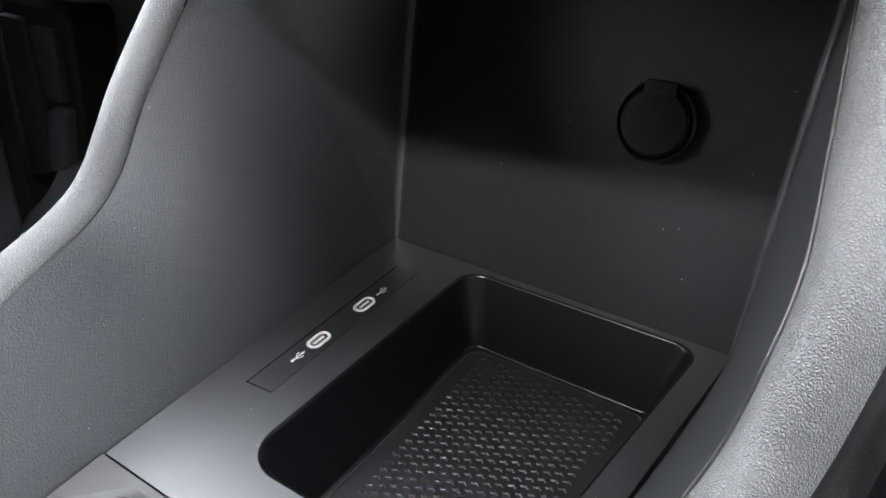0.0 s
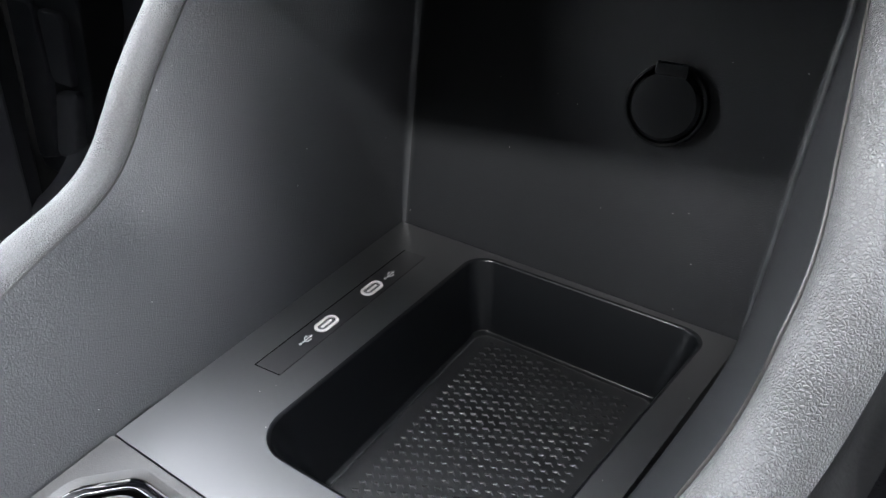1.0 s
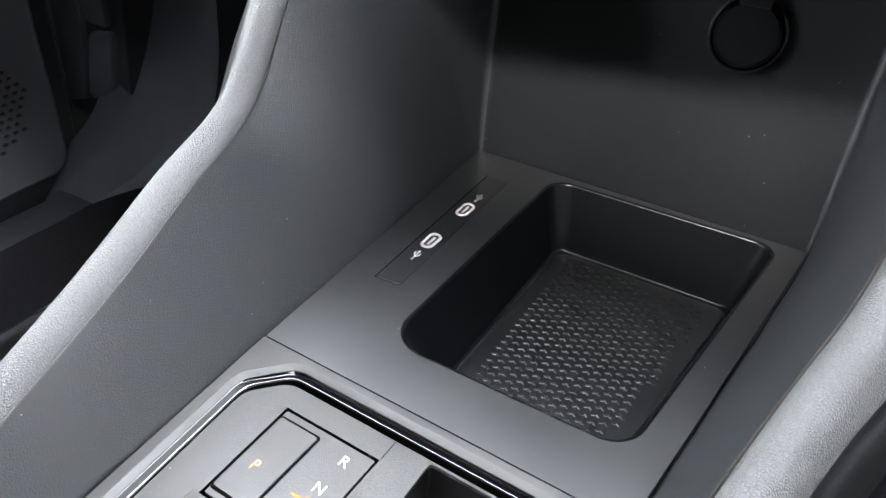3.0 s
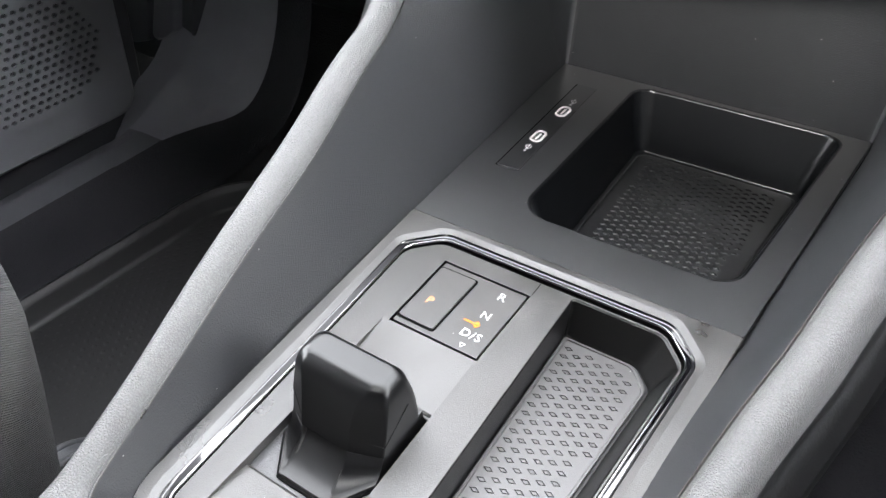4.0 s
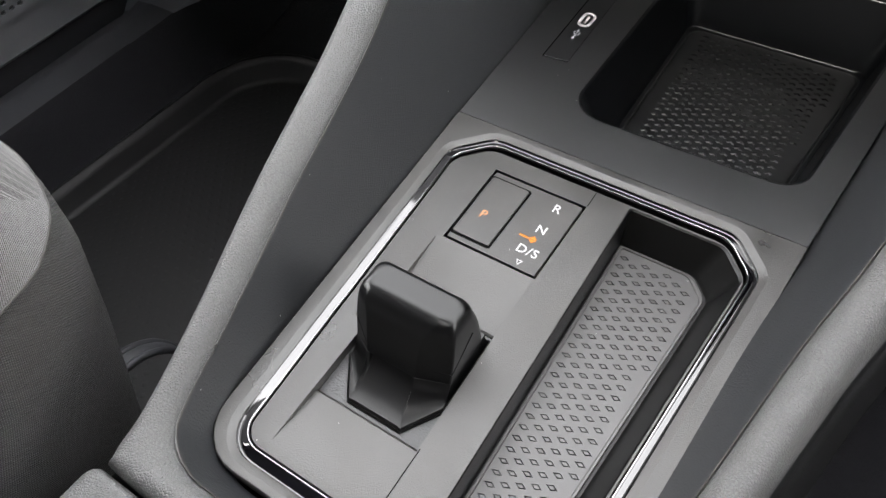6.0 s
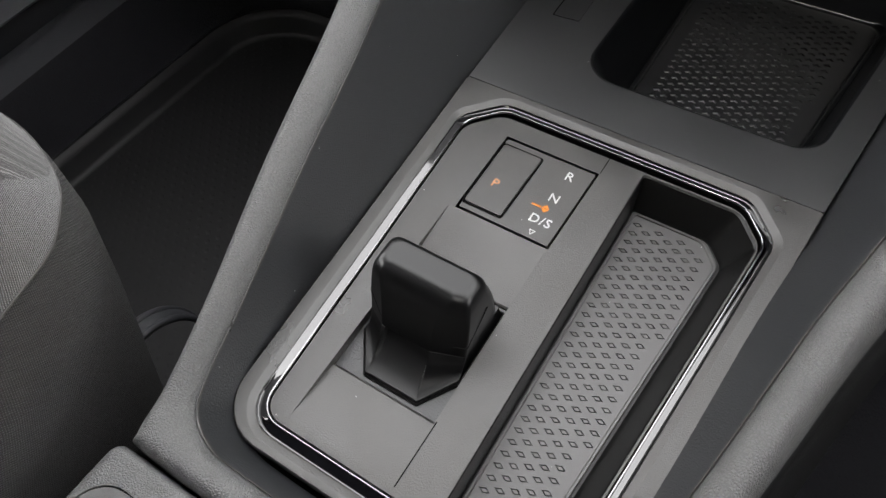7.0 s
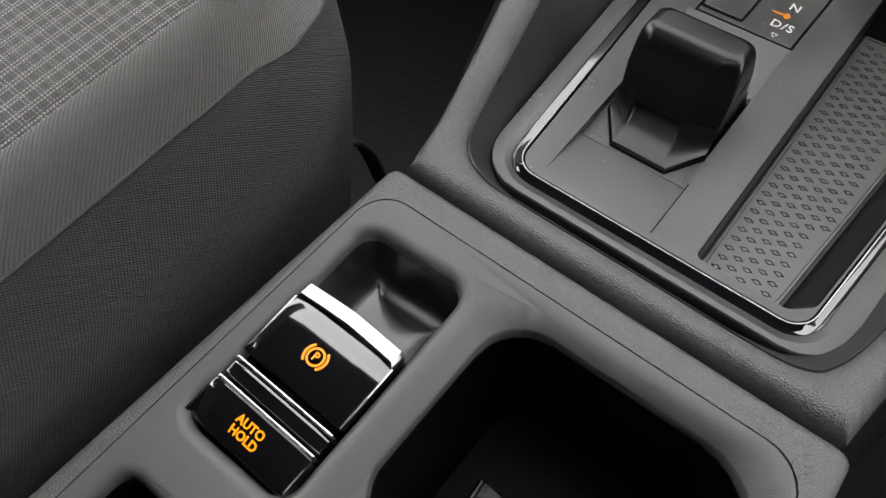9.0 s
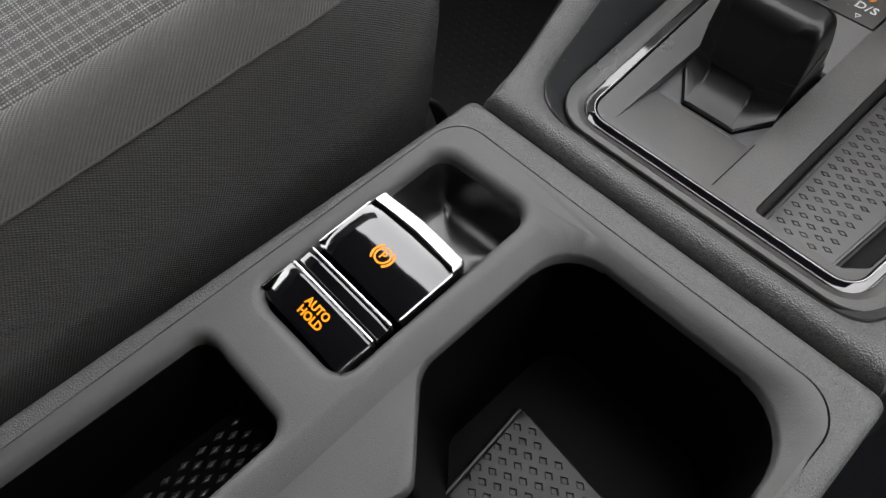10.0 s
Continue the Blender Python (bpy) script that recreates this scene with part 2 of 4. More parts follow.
def box(bm, x0, x1, y0, y1, z0, z1, r=0.0, seg=2):
    made = bmesh.ops.create_cube(bm, size=1, matrix=Matrix.Translation(((x0 + x1) / 2, (y0 + y1) / 2, (z0 + z1) / 2)) @ Matrix.Diagonal((x1 - x0, y1 - y0, z1 - z0, 1)))
    if r:
        es = {e for v in made["verts"] for e in v.link_edges}
        bmesh.ops.bevel(bm, geom=list(es), offset=r, segments=seg, profile=0.5, affect="EDGES")


def slab(bm, poly, z0, z1, r, bevel=0.0006, n=6):
    """A rounded plate with a softened top edge."""
    loops = [at_z(rpoly(poly, r, n), z0), at_z(rpoly(poly, r, n), z1 - bevel)]
    for k in (1, 2, 3):
        w = k / 3 * math.pi / 2
        d = bevel * (1 - math.cos(w))
        loops.append(at_z(rpoly(inset(poly, d), max(r - d, 0.0002) if not isinstance(r, list) else [max(q - d, 0.0002) for q in r], n), z1 - bevel + bevel * math.sin(w)))
    loft(bm, loops, cap_start=True, cap_end=True)


def smooth_path(pts, per=6):
    """Catmull-Rom through points of any dimension."""
    p = [np.array(q, float) for q in pts]
    p = [2 * p[0] - p[1]] + p + [2 * p[-1] - p[-2]]
    out = []
    for i in range(1, len(p) - 2):
        for k in range(per):
            t = k / per
            a, b, c, d = p[i - 1 : i + 3]
            out.append(0.5 * (2 * b + (c - a) * t + (2 * a - 5 * b + 4 * c - d) * t * t + (3 * b - a - 3 * c + d) * t**3))
    out.append(p[-2])
    return out


def tube(bm, pts, r, n=8, closed=False, flat=1.0):
    """A round bar along points."""
    p = [Vector(q) for q in pts]
    rows = []
    for i, q in enumerate(p):
        a = p[i - 1] if i or closed else p[0]
        c = p[(i + 1) % len(p)] if i < len(p) - 1 or closed else p[-1]
        t = (c - a).normalized()
        u = t.cross(Vector((0, 0, 1)))
        u = u.normalized() if u.length > 1e-4 else Vector((1, 0, 0))
        v = u.cross(t)
        rows.append([bm.verts.new(q + u * math.cos(w) * r + v * math.sin(w) * r * flat) for w in (2 * math.pi * k / n for k in range(n))])
    for i in range(len(rows) if closed else len(rows) - 1):
        a, c = rows[i], rows[(i + 1) % len(rows)]
        for k in range(n):
            bm.faces.new((a[k], a[(k + 1) % n], c[(k + 1) % n], c[k]))
    if not closed:
        bm.faces.new(rows[0][::-1])
        bm.faces.new(rows[-1])


def ring(cx, cy, r, n=32, ry=None):
    return [(cx + r * math.cos(2 * math.pi * k / n), cy + (ry or r) * math.sin(2 * math.pi * k / n)) for k in range(n)]


def lettering(name, text, x, y, z, height, mat, parent, turn=0.0, label="", bold=0.00012, gap=1.0, lean=0.0):
    """Raised lettering, centred, lying flat and read towards +y."""
    cu = bpy.data.curves.new(name, "FONT")
    cu.body, cu.size, cu.align_x, cu.align_y = text, height * 1.42, "CENTER", "CENTER"
    cu.extrude, cu.offset, cu.resolution_u, cu.space_character = 0.00006, bold, 3, gap
    tmp = new("tmp", cu)
    me = bpy.data.meshes.new_from_object(tmp.evaluated_get(bpy.context.evaluated_depsgraph_get()))
    bpy.data.objects.remove(tmp)
    bpy.data.curves.remove(cu)
    me.name = name
    me.materials.clear()
    me.materials.append(mat)
    ob = new(name, me)
    ob.parent = parent
    ob.matrix_basis = pose(x, y, z, lean, 0, turn)
    if label:
        ob["label"] = label
    return ob


# ---- centre console: walls, padded rail, back ----
IN = [(-0.0742, 0.2, 0.172), (-0.0722, 0.163, 0.133), (-0.0702, 0.136, 0.104), (-0.0692, 0.117, 0.079), (-0.0663, 0.098, 0.067),
      (-0.0585, 0.065, 0.06), (-0.048, 0.02, 0.048), (-0.04, -0.033, 0.034), (-0.0322, -0.08, 0.02), (-0.0275, -0.107, 0.0135),
      (-0.022, -0.117, 0.0125), (-0.011, -0.1225, 0.012), (0.003, -0.1235, 0.012), (0.045, -0.1235, 0.012), (0.085, -0.1235, 0.012),
      (0.097, -0.1215, 0.012), (0.103, -0.116, 0.012), (0.1072, -0.105, 0.013), (0.1106, -0.085, 0.016), (0.1176, -0.05, 0.02),
      (0.1266, 0.0, 0.026), (0.1336, 0.03, 0.035), (0.1396, 0.06, 0.046), (0.1466, 0.09, 0.055), (0.1541, 0.118, 0.066),
      (0.1576, 0.135, 0.085), (0.1586, 0.15, 0.103), (0.155, 0.172, 0.124), (0.149, 0.205, 0.155)]
OUT = [(-0.0846, 0.1916, 0.1762), (-0.0826, 0.1539, 0.1372), (-0.0808, 0.1276, 0.1089), (-0.0803, 0.1091, 0.084), (-0.0796, 0.092, 0.0713),
       (-0.0742, 0.061, 0.063), (-0.0643, 0.017, 0.05), (-0.0552, -0.035, 0.0351), (-0.0455, -0.0829, 0.02), (-0.0392, -0.1151, 0.012),
       (-0.0365, -0.132, 0.011), (-0.033, -0.1348, 0.011), (0.0, -0.1355, 0.011), (0.045, -0.1355, 0.011), (0.085, -0.135, 0.011),
       (0.112, -0.1345, 0.011), (0.1155, -0.132, 0.011), (0.119, -0.114, 0.012), (0.1255, -0.088, 0.016), (0.1335, -0.052, 0.021),
       (0.143, -0.003, 0.028), (0.151, 0.027, 0.037), (0.157, 0.056, 0.048), (0.164, 0.085, 0.058), (0.172, 0.11, 0.071),
       (0.175, 0.124, 0.091), (0.176, 0.137, 0.11), (0.172, 0.158, 0.131), (0.166, 0.19, 0.163)]
BASE = [(-0.0413, 0.247), (-0.040, 0.220), (-0.0385, 0.190), (-0.037, 0.160), (-0.035, 0.125), (-0.0327, 0.075), (-0.0297, 0.020),
        (-0.028, -0.033), (-0.026, -0.080), (-0.022, -0.1025), (-0.0165, -0.110), (-0.007, -0.1148), (0.006, -0.1162), (0.045, -0.116),
        (0.084, -0.1145), (0.095, -0.1098), (0.1015, -0.102), (0.1045, -0.092), (0.1055, -0.075), (0.108, -0.045), (0.1115, 0.000),
        (0.1152, 0.030), (0.1205, 0.060), (0.1248, 0.100), (0.1292, 0.140), (0.1328, 0.170), (0.1362, 0.200), (0.139, 0.225), (0.141, 0.247)]


def level(x, y):
    """The height of the console's top plates."""
    return 0.001 if y < 0.06 else 0.001 - 0.005 * (y - 0.06) / 0.19


rail_in, rail_out = smooth_path(IN), smooth_path(OUT)
base_line = [np.array((x, y, level(x, y) - 0.004)) for x, y in (q[:2] for q in smooth_path([(*p, 0) for p in BASE]))]

console = thing("centre_console", "dark grey car console with padded grained rails and recessed bin", "console")

bm = bmesh.new()
STEPS = 6
top_l, top_r = np.array((-0.054, 0.300, 0.190)), np.array((0.143, 0.300, 0.190))
tops = [top_l] + rail_in + [top_r]
feet = [base_line[0]] + base_line + [base_line[-1]]
feet[0], feet[-1] = feet[0] + (0, 0.0005, 0), feet[-1] + (0, 0.0005, 0)
wall = [[f + (t - f) * k / STEPS for k in range(STEPS + 1)] for f, t in zip(feet, tops)]
loft(bm, wall, closed=False)
across = [[a + (c - a) * k / 8 for k in range(9)] for a, c in zip(wall[0], wall[-1])]
loft(bm, across, closed=False)
bmesh.ops.remove_doubles(bm, verts=bm.verts, dist=1e-6)
corner = [e for e in bm.edges if all(v.co.y > 0.2465 and (v.co.x < -0.0405 or v.co.x > 0.1405) and abs((v.co.y - 0.2475) - (v.co.z + 0.008) * 0.263) < 0.003 for v in e.verts) and abs(e.verts[0].co.z - e.verts[1].co.z) > 0.01]
bmesh.ops.bevel(bm, geom=corner, offset=0.004, segments=3, profile=0.5, affect="EDGES")
bin_wall = part("bin_wall", bm, WALL, console, "black grained plastic inner wall", sharp=50)
# faces across the bin take the darker copy that stands in for shade
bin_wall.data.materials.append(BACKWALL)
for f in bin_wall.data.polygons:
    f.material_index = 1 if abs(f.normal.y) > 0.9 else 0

# padded rail: a roll between its inner and outer lines, then the side of the console below it
bm = bmesh.new()
ROLL = [(0.0, 0.0), (0.015, 0.0007), (0.032, 0.0009), (0.048, 0.0006), (0.058, 0.0), (0.085, 0.0008), (0.14, 0.0021), (0.22, 0.0033), (0.34, 0.0043), (0.50, 0.0050),
        (0.66, 0.0050), (0.80, 0.0040), (0.91, 0.0020), (0.98, -0.0008), (1.02, -0.004)]
ROUND = [(0.0, 0.0), (0.015, 0.0007), (0.032, 0.0009), (0.048, 0.0006), (0.058, 0.0), (0.085, 0.0009), (0.14, 0.0024), (0.22, 0.0038), (0.34, 0.0048), (0.48, 0.0052),
         (0.62, 0.0045), (0.74, 0.0024), (0.83, -0.0010), (0.89, -0.0056), (0.92, -0.0105)]
lip, roll, side = [], [], []
for i, (a, c) in enumerate(zip(rail_in, rail_out)):
    a, c = Vector(a), Vector(c)
    n0 = Vector(rail_in[max(i - 1, 0)])
    n1 = Vector(rail_in[min(i + 1, len(rail_in) - 1)])
    along = (n1 - n0).normalized()
    up = (c - a).cross(along).normalized()
    if up.z < 0:
        up = -up
    turn = min(max((i - 16 * 6) / 12, 0), 1)
    line = [a + (c - a) * (s + (s1 - s) * turn) + up * (h + (h1 - h) * turn) for (s, h), (s1, h1) in zip(ROLL, ROUND)]
    lip.append(line[:5])
    roll.append(line[4:])
    low = line[-1]
    out = (c - a)
    out.z = 0
    out.normalize()
    rear = 11 * 6 <= i <= 15 * 6 + 2
    side.append([low, low - up * 0.003 + out * 0.0002, low - up * 0.006 - out * (0.001 if rear else -0.0015), Vector((low.x, low.y, max(low.z - 0.015, -0.02))) + out * (-0.002 if rear else 0.0085),
                 Vector((low.x, low.y, min(low.z - 0.1, -0.24))) + out * (-0.002 if rear else -0.004)])
loft(bm, roll, closed=False)
part("padded_rail", bm, PADDED, console, "dark grey leather-grained padded rail", sharp=70)
bm = bmesh.new()
loft(bm, lip, closed=False)
part("trim_edge", bm, PANEL, console, "thin smooth grey edge strip", sharp=70)
bm = bmesh.new()
loft(bm, side, closed=False)
part("console_side", bm, FLOORRUBBER, console, "black plastic outer side", sharp=70)

# overhang of the dashboard above the bin
dash = thing("dashboard", "black plastic dashboard overhanging the console bin", "dashboard")
bm = bmesh.new()
sec = [(0.150, 0.172), (0.146, 0.180), (0.150, 0.200), (0.19, 0.27), (0.30, 0.33), (0.70, 0.36), (0.70, -0.28), (0.60, -0.28), (0.54, 0.05), (0.34, 0.19), (0.30, 0.192)]
cols = []
for x, dz, back, low in ((-0.70, 0.0, 0.03, 0.02), (-0.150, 0.0, 0.03, 0.02), (-0.120, 0.0, 0.10, 0.0), (-0.082, 0.0, 0.10, 0.0), (-0.076, 0.0, 0.0, 0.0), (-0.05, 0.0, 0.0, 0.0), (0.06, 0.012, 0.0, 0.0),
                         (0.150, 0.022, 0.0, 0.0), (0.158, 0.022, 0.10, 0.0), (0.200, 0.022, 0.10, 0.0), (0.230, 0.022, 0.03, 0.02), (0.75, 0.022, 0.03, 0.02)):
    cols.append([(x, max(y, 0.150 + back) if z > 0.1 else y, z - (low if k < 3 or k > 8 else 0) + (dz if y < 0.35 and z > 0.15 else 0)) for k, (y, z) in enumerate(sec)])
loft(bm, cols, closed=True, cap_start=True, cap_end=True)
part("dash_body", bm, WALL, dash, sharp=40)

# ---- power socket in the back of the bin ----
socket = thing("power_socket", "round black power socket with a closed hinged lid", "power socket", (0.0845, 0.2698, 0.0835))
socket.rotation_euler = (radians(90 - 14.7), 0, 0)
bm = bmesh.new()
loft(bm, [at_z(ring(0, 0, 0.0175), -0.003), at_z(ring(0, 0, 0.0175), 0.0012), at_z(ring(0, 0, 0.0171), 0.0024), at_z(ring(0, 0, 0.016), 0.003), at_z(ring(0, 0, 0.0152), 0.002), at_z(ring(0, 0, 0.0152), -0.003)])
part("socket_ring", bm, LEVER, socket, "gloss black ring")
bm = bmesh.new()
loft(bm, [at_z(ring(0, 0, 0.0148), 0.0), at_z(ring(0, 0, 0.0148), 0.0035), at_z(ring(0, 0, 0.0135), 0.005), at_z(ring(0, 0, 0.006), 0.0056)], cap_end=True)
box(bm, -0.007, 0.007, 0.012, 0.0175, 0.002, 0.0058, 0.0008)
part("socket_lid", bm, BOWL, socket, "gloss black hinged lid")

# ---- storage shelf with tray and charging ports ----
shelf = thing("storage_shelf", "satin black shelf with a deep tray and two charging ports", "storage tray")
SHELF_OUT = [(-0.0322, 0.0630), (0.1206, 0.0630), (0.1404, 0.2468), (-0.0408, 0.2468)]
TRAY = [(0.0085, 0.0875), (0.1108, 0.0890), (0.1290, 0.2435), (0.0095, 0.2420)]
bm = bmesh.new()
TRAY_R = [0.016, 0.014, 0.010, 0.012]
outer = rpoly(SHELF_OUT, 0.0012, 3)
holed(bm, [at_z(outer, level), at_z(rpoly(TRAY, TRAY_R, 8), level)])
loft(bm, [at_z(outer, level), at_z(rpoly(inset(SHELF_OUT, -0.0003), 0.0012, 3), lambda x, y: level(x, y) - 0.0006), at_z(rpoly(inset(SHELF_OUT, -0.0003), 0.0012, 3), lambda x, y: level(x, y) - 0.006)])
part("shelf_plate", bm, SHELF, shelf)
bm = bmesh.new()
loops = []
FLOOR_Z = -0.0385
for k in range(5):
    w = k / 4 * math.pi / 2
    d = 0.0016 * math.sin(w)
    loops.append(at_z(rpoly(inset(TRAY, d), [r - d * 0.4 for r in TRAY_R], 8), lambda x, y, w=w: level(x, y) - 0.0016 * (1 - math.cos(w))))
DRAFT = [0.013, 0.0075, 0.0135, 0.0115]
for f in (0.25, 0.5, 0.75, 0.93):
    loops.append(at_z(rpoly(inset(TRAY, [0.0016 + (d - 0.0016) * f for d in DRAFT]), [r * (1 - 0.35 * f) for r in TRAY_R], 8), lambda x, y, f=f: level(x, y) - 0.0016 + (FLOOR_Z + 0.0046 - level(x, y)) * f))
for k in (1, 2, 3):
    w = k / 3 * math.pi / 2
    d = 0.0022 * (1 - math.cos(w))
    loops.append(at_z(rpoly(inset(TRAY, [q + d for q in DRAFT]), [r * 0.6 for r in TRAY_R], 8), FLOOR_Z + 0.0022 * (1 - math.sin(w))))
loft(bm, loops)
tray_rim = loops[-1]
part("tray_bowl", bm, BOWL, shelf, "smooth black tray with rounded corners")

def inside(poly, x, y, d):
    q = inset(poly, d)
    return all((q[(i + 1) % 4][0] - q[i][0]) * (y - q[i][1]) - (q[(i + 1) % 4][1] - q[i][1]) * (x - q[i][0]) > 0 for i in range(4))


def studs(bm, poly, z, px, py, ax, ay, h, margin):
    """Staggered diamonds within a polygon, raised by h."""
    x0, x1 = min(p[0] for p in poly), max(p[0] for p in poly)
    y0, y1 = min(p[1] for p in poly), max(p[1] for p in poly)
    for r in range(int((y1 - y0) / py) + 1):
        for c in range(int((x1 - x0) / px) + 2):
            x, y = x0 + (c + 0.5 * (r % 2)) * px, y0 + r * py
            if not inside(poly, x, y, margin):
                continue
            loops = [[(x + ax * s, y, zz), (x, y + ay * s, zz), (x - ax * s, y, zz), (x, y - ay * s, zz)]
                     for s, zz in ((1, z), (0.72, z + h * 0.75), (0.35, z + h))]
            loft(bm, loops, cap_end=True)


def sunk_diamonds(bm, rim, poly, z, px, py, ax, ay, h, margin, corner=-1.0, hollow=True):
    """The top face of a mat inside its rim, with staggered diamonds pressed into it to the depth h."""
    x0, x1 = min(p[0] for p in poly), max(p[0] for p in poly)
    y0, y1 = min(p[1] for p in poly), max(p[1] for p in poly)
    loops = [rim]
    for c in range(int((x1 - x0) / px) + 2):
        for r in range(int((y1 - y0) / py) + 2):
            x, y = x0 + c * px, y0 + r * py + (0.52 * c * py) % py
            if not inside(poly, x, y, margin) or x1 - x + y1 - y < corner or poly[1][0] - x + y - poly[1][1] < corner * 0.8:
                continue

            def diamond(k, zz):
                return [(x + ax * k, y - ax * 0.04 * k, zz), (x + ay * 0.15 * k, y + ay * k, zz), (x - ax * k, y + ax * 0.04 * k, zz), (x - ay * 0.15 * k, y - ay * k, zz)]
            loops.append(diamond(1, z))
            loft(bm, [diamond(1, z), diamond(0.93, z - h), diamond(0.70, z - h), diamond(0.62, z)] if hollow else [diamond(1, z), diamond(0.80, z - h * 0.85), diamond(0.60, z - h)], cap_end=True)
    holed(bm, loops)


bm = bmesh.new()
STUDDED = [(0.0290, 0.1070), (0.0955, 0.1070), (0.1120, 0.2240), (0.0290, 0.2240)]
loft(bm, [tray_rim, at_z(rpoly(inset(TRAY, [q + 0.0028 for q in DRAFT]), [r * 0.6 for r in TRAY_R], 8), FLOOR_Z - 0.0002), at_z(rpoly(inset(TRAY, [q + 0.0036 for q in DRAFT]), [r * 0.6 for r in TRAY_R], 8), FLOOR_Z + 0.0005), at_z(rpoly(inset(TRAY, [q + 0.0046 for q in DRAFT]), [r * 0.6 for r in TRAY_R], 8), FLOOR_Z + 0.0008)])
sunk_diamonds(bm, at_z(rpoly(inset(TRAY, [q + 0.0046 for q in DRAFT]), [r * 0.6 for r in TRAY_R], 8), FLOOR_Z + 0.0008), STUDDED, FLOOR_Z + 0.0008, 0.00445, 0.00463, 0.0021, 0.0014, 0.0008, 0.0026, hollow=False)
part("tray_floor", bm, DARKRUBBER, shelf, "satin black tray floor with pressed diamond relief", sharp=20)

USB = [(-0.0187, 0.1180), (-0.0064, 0.1191), (-0.0092, 0.2240), (-0.0215, 0.2235)]
bm = bmesh.new()
USBGAP = inset(USB, [-0.0005, -0.0001, -0.0001, -0.0007])
loft(bm, [at_z(rpoly(USBGAP, 0.0004, 2), lambda x, y: level(x, y) - 0.001), at_z(rpoly(USBGAP, 0.0004, 2), lambda x, y: level(x, y) + 0.0001)], cap_end=True)
part("usb_gap", bm, GAP, shelf)
bm = bmesh.new()
loft(bm, [at_z(rpoly(USB, 0.0006, 2), -0.004), at_z(rpoly(USB, 0.0006, 2), lambda x, y: level(x, y) + 0.0002), at_z(rpoly(inset(USB, 0.0002), 0.0005, 2), lambda x, y: level(x, y) + 0.0003)], cap_end=True)
usb = part("usb_plate", bm, PORTSTRIP, shelf, "narrow satin black strip")
for x, y in ((-0.0138, 0.1866), (-0.0131, 0.1541)):
    z = level(x, y) + 0.0003

    def pill(w, h, k=8):
        return rpoly([(x - w, y - h), (x + w, y - h), (x + w, y + h), (x - w, y + h)], w * 0.99, k)
    bm = bmesh.new()
    loft(bm, [at_z(pill(0.0034, 0.0063), z - 0.0005), at_z(pill(0.0034, 0.0063), z + 0.0005), at_z(pill(0.0031, 0.0060), z + 0.0007), at_z(pill(0.0023, 0.0050), z + 0.0007), at_z(pill(0.0021, 0.0048), z + 0.0003), at_z(pill(0.0021, 0.0048), z - 0.0003)])
    port = part("usb_port", bm, PALEGREY, usb, "pale grey oval ring round the port")
    bm = bmesh.new()
    loft(bm, [at_z(pill(0.0022, 0.0049), z + 0.0001), at_z(pill(0.0017, 0.0044), z - 0.0002)], cap_end=True)
    part("port_well", bm, GAP, usb)
    bm = bmesh.new()
    box(bm, x - 0.0006, x + 0.0006, y - 0.0032, y + 0.0032, z - 0.0003, z + 0.0004, 0.0001, 1)
    part("port_tongue", bm, PALEGREY, usb, "pale grey contact tongue")


def usb_mark(x, y, parent):
    """The forked line sign beside a port, in flat pieces."""
    z = level(x, y) + 0.00034
    bm = bmesh.new()

    def bar(x0, y0, x1, y1, w=0.00022):
        d = Vector((x1 - x0, y1 - y0))
        n = Vector((-d.y, d.x)).normalized() * w
        loft(bm, [[(x0 + n.x, y0 + n.y, zz), (x1 + n.x, y1 + n.y, zz), (x1 - n.x, y1 - n.y, zz), (x0 - n.x, y0 - n.y, zz)] for zz in (z, z + 0.0001)], cap_end=True)
    bar(x, y - 0.0030, x, y + 0.0028)
    bar(x, y - 0.0014, x + 0.0014, y + 0.0002)
    bar(x + 0.0014, y + 0.0002, x + 0.0014, y + 0.0012)
    bar(x, y - 0.0006, x - 0.0014, y + 0.0008)
    bar(x - 0.0014, y + 0.0008, x - 0.0014, y + 0.0016)
    for cx, cy, r, k in ((x, y - 0.0033, 0.0007, 10), (x - 0.0014, y + 0.0018, 0.0005, 8), (x + 0.0014, y + 0.0015, 0.0005, 4)):
        loft(bm, [at_z(ring(cx, cy, r, k), zz) for zz in (z, z + 0.0001)], cap_end=True)
    loft(bm, [at_z([(x - 0.0007, y + 0.0026), (x + 0.0007, y + 0.0026), (x, y + 0.0042)], zz) for zz in (z, z + 0.0001)], cap_end=True)
    part("usb_sign", bm, WHITE, parent, "white printed forked sign")


usb_mark(-0.0139, 0.2000, usb)
usb_mark(-0.0128, 0.1407, usb)

# ---- gear selector panel ----
panel = thing("gear_selector_console", "matte grey selector plate with polished black surround and lined pocket", "control panel")
PLATE = [(-0.0235, -0.1143), (0.1045, -0.1138), (0.1205, 0.0618), (-0.0318, 0.0618)]
PLATE_R = [0.018, 0.017, 0.0008, 0.0008]
BAND = [(-0.0161, -0.1090), (0.0964, -0.1090), (0.1114, 0.0560), (-0.0242, 0.0560)]
BAND_WIDTH = [0.0046, 0.0033, 0.0036, 0.0035]


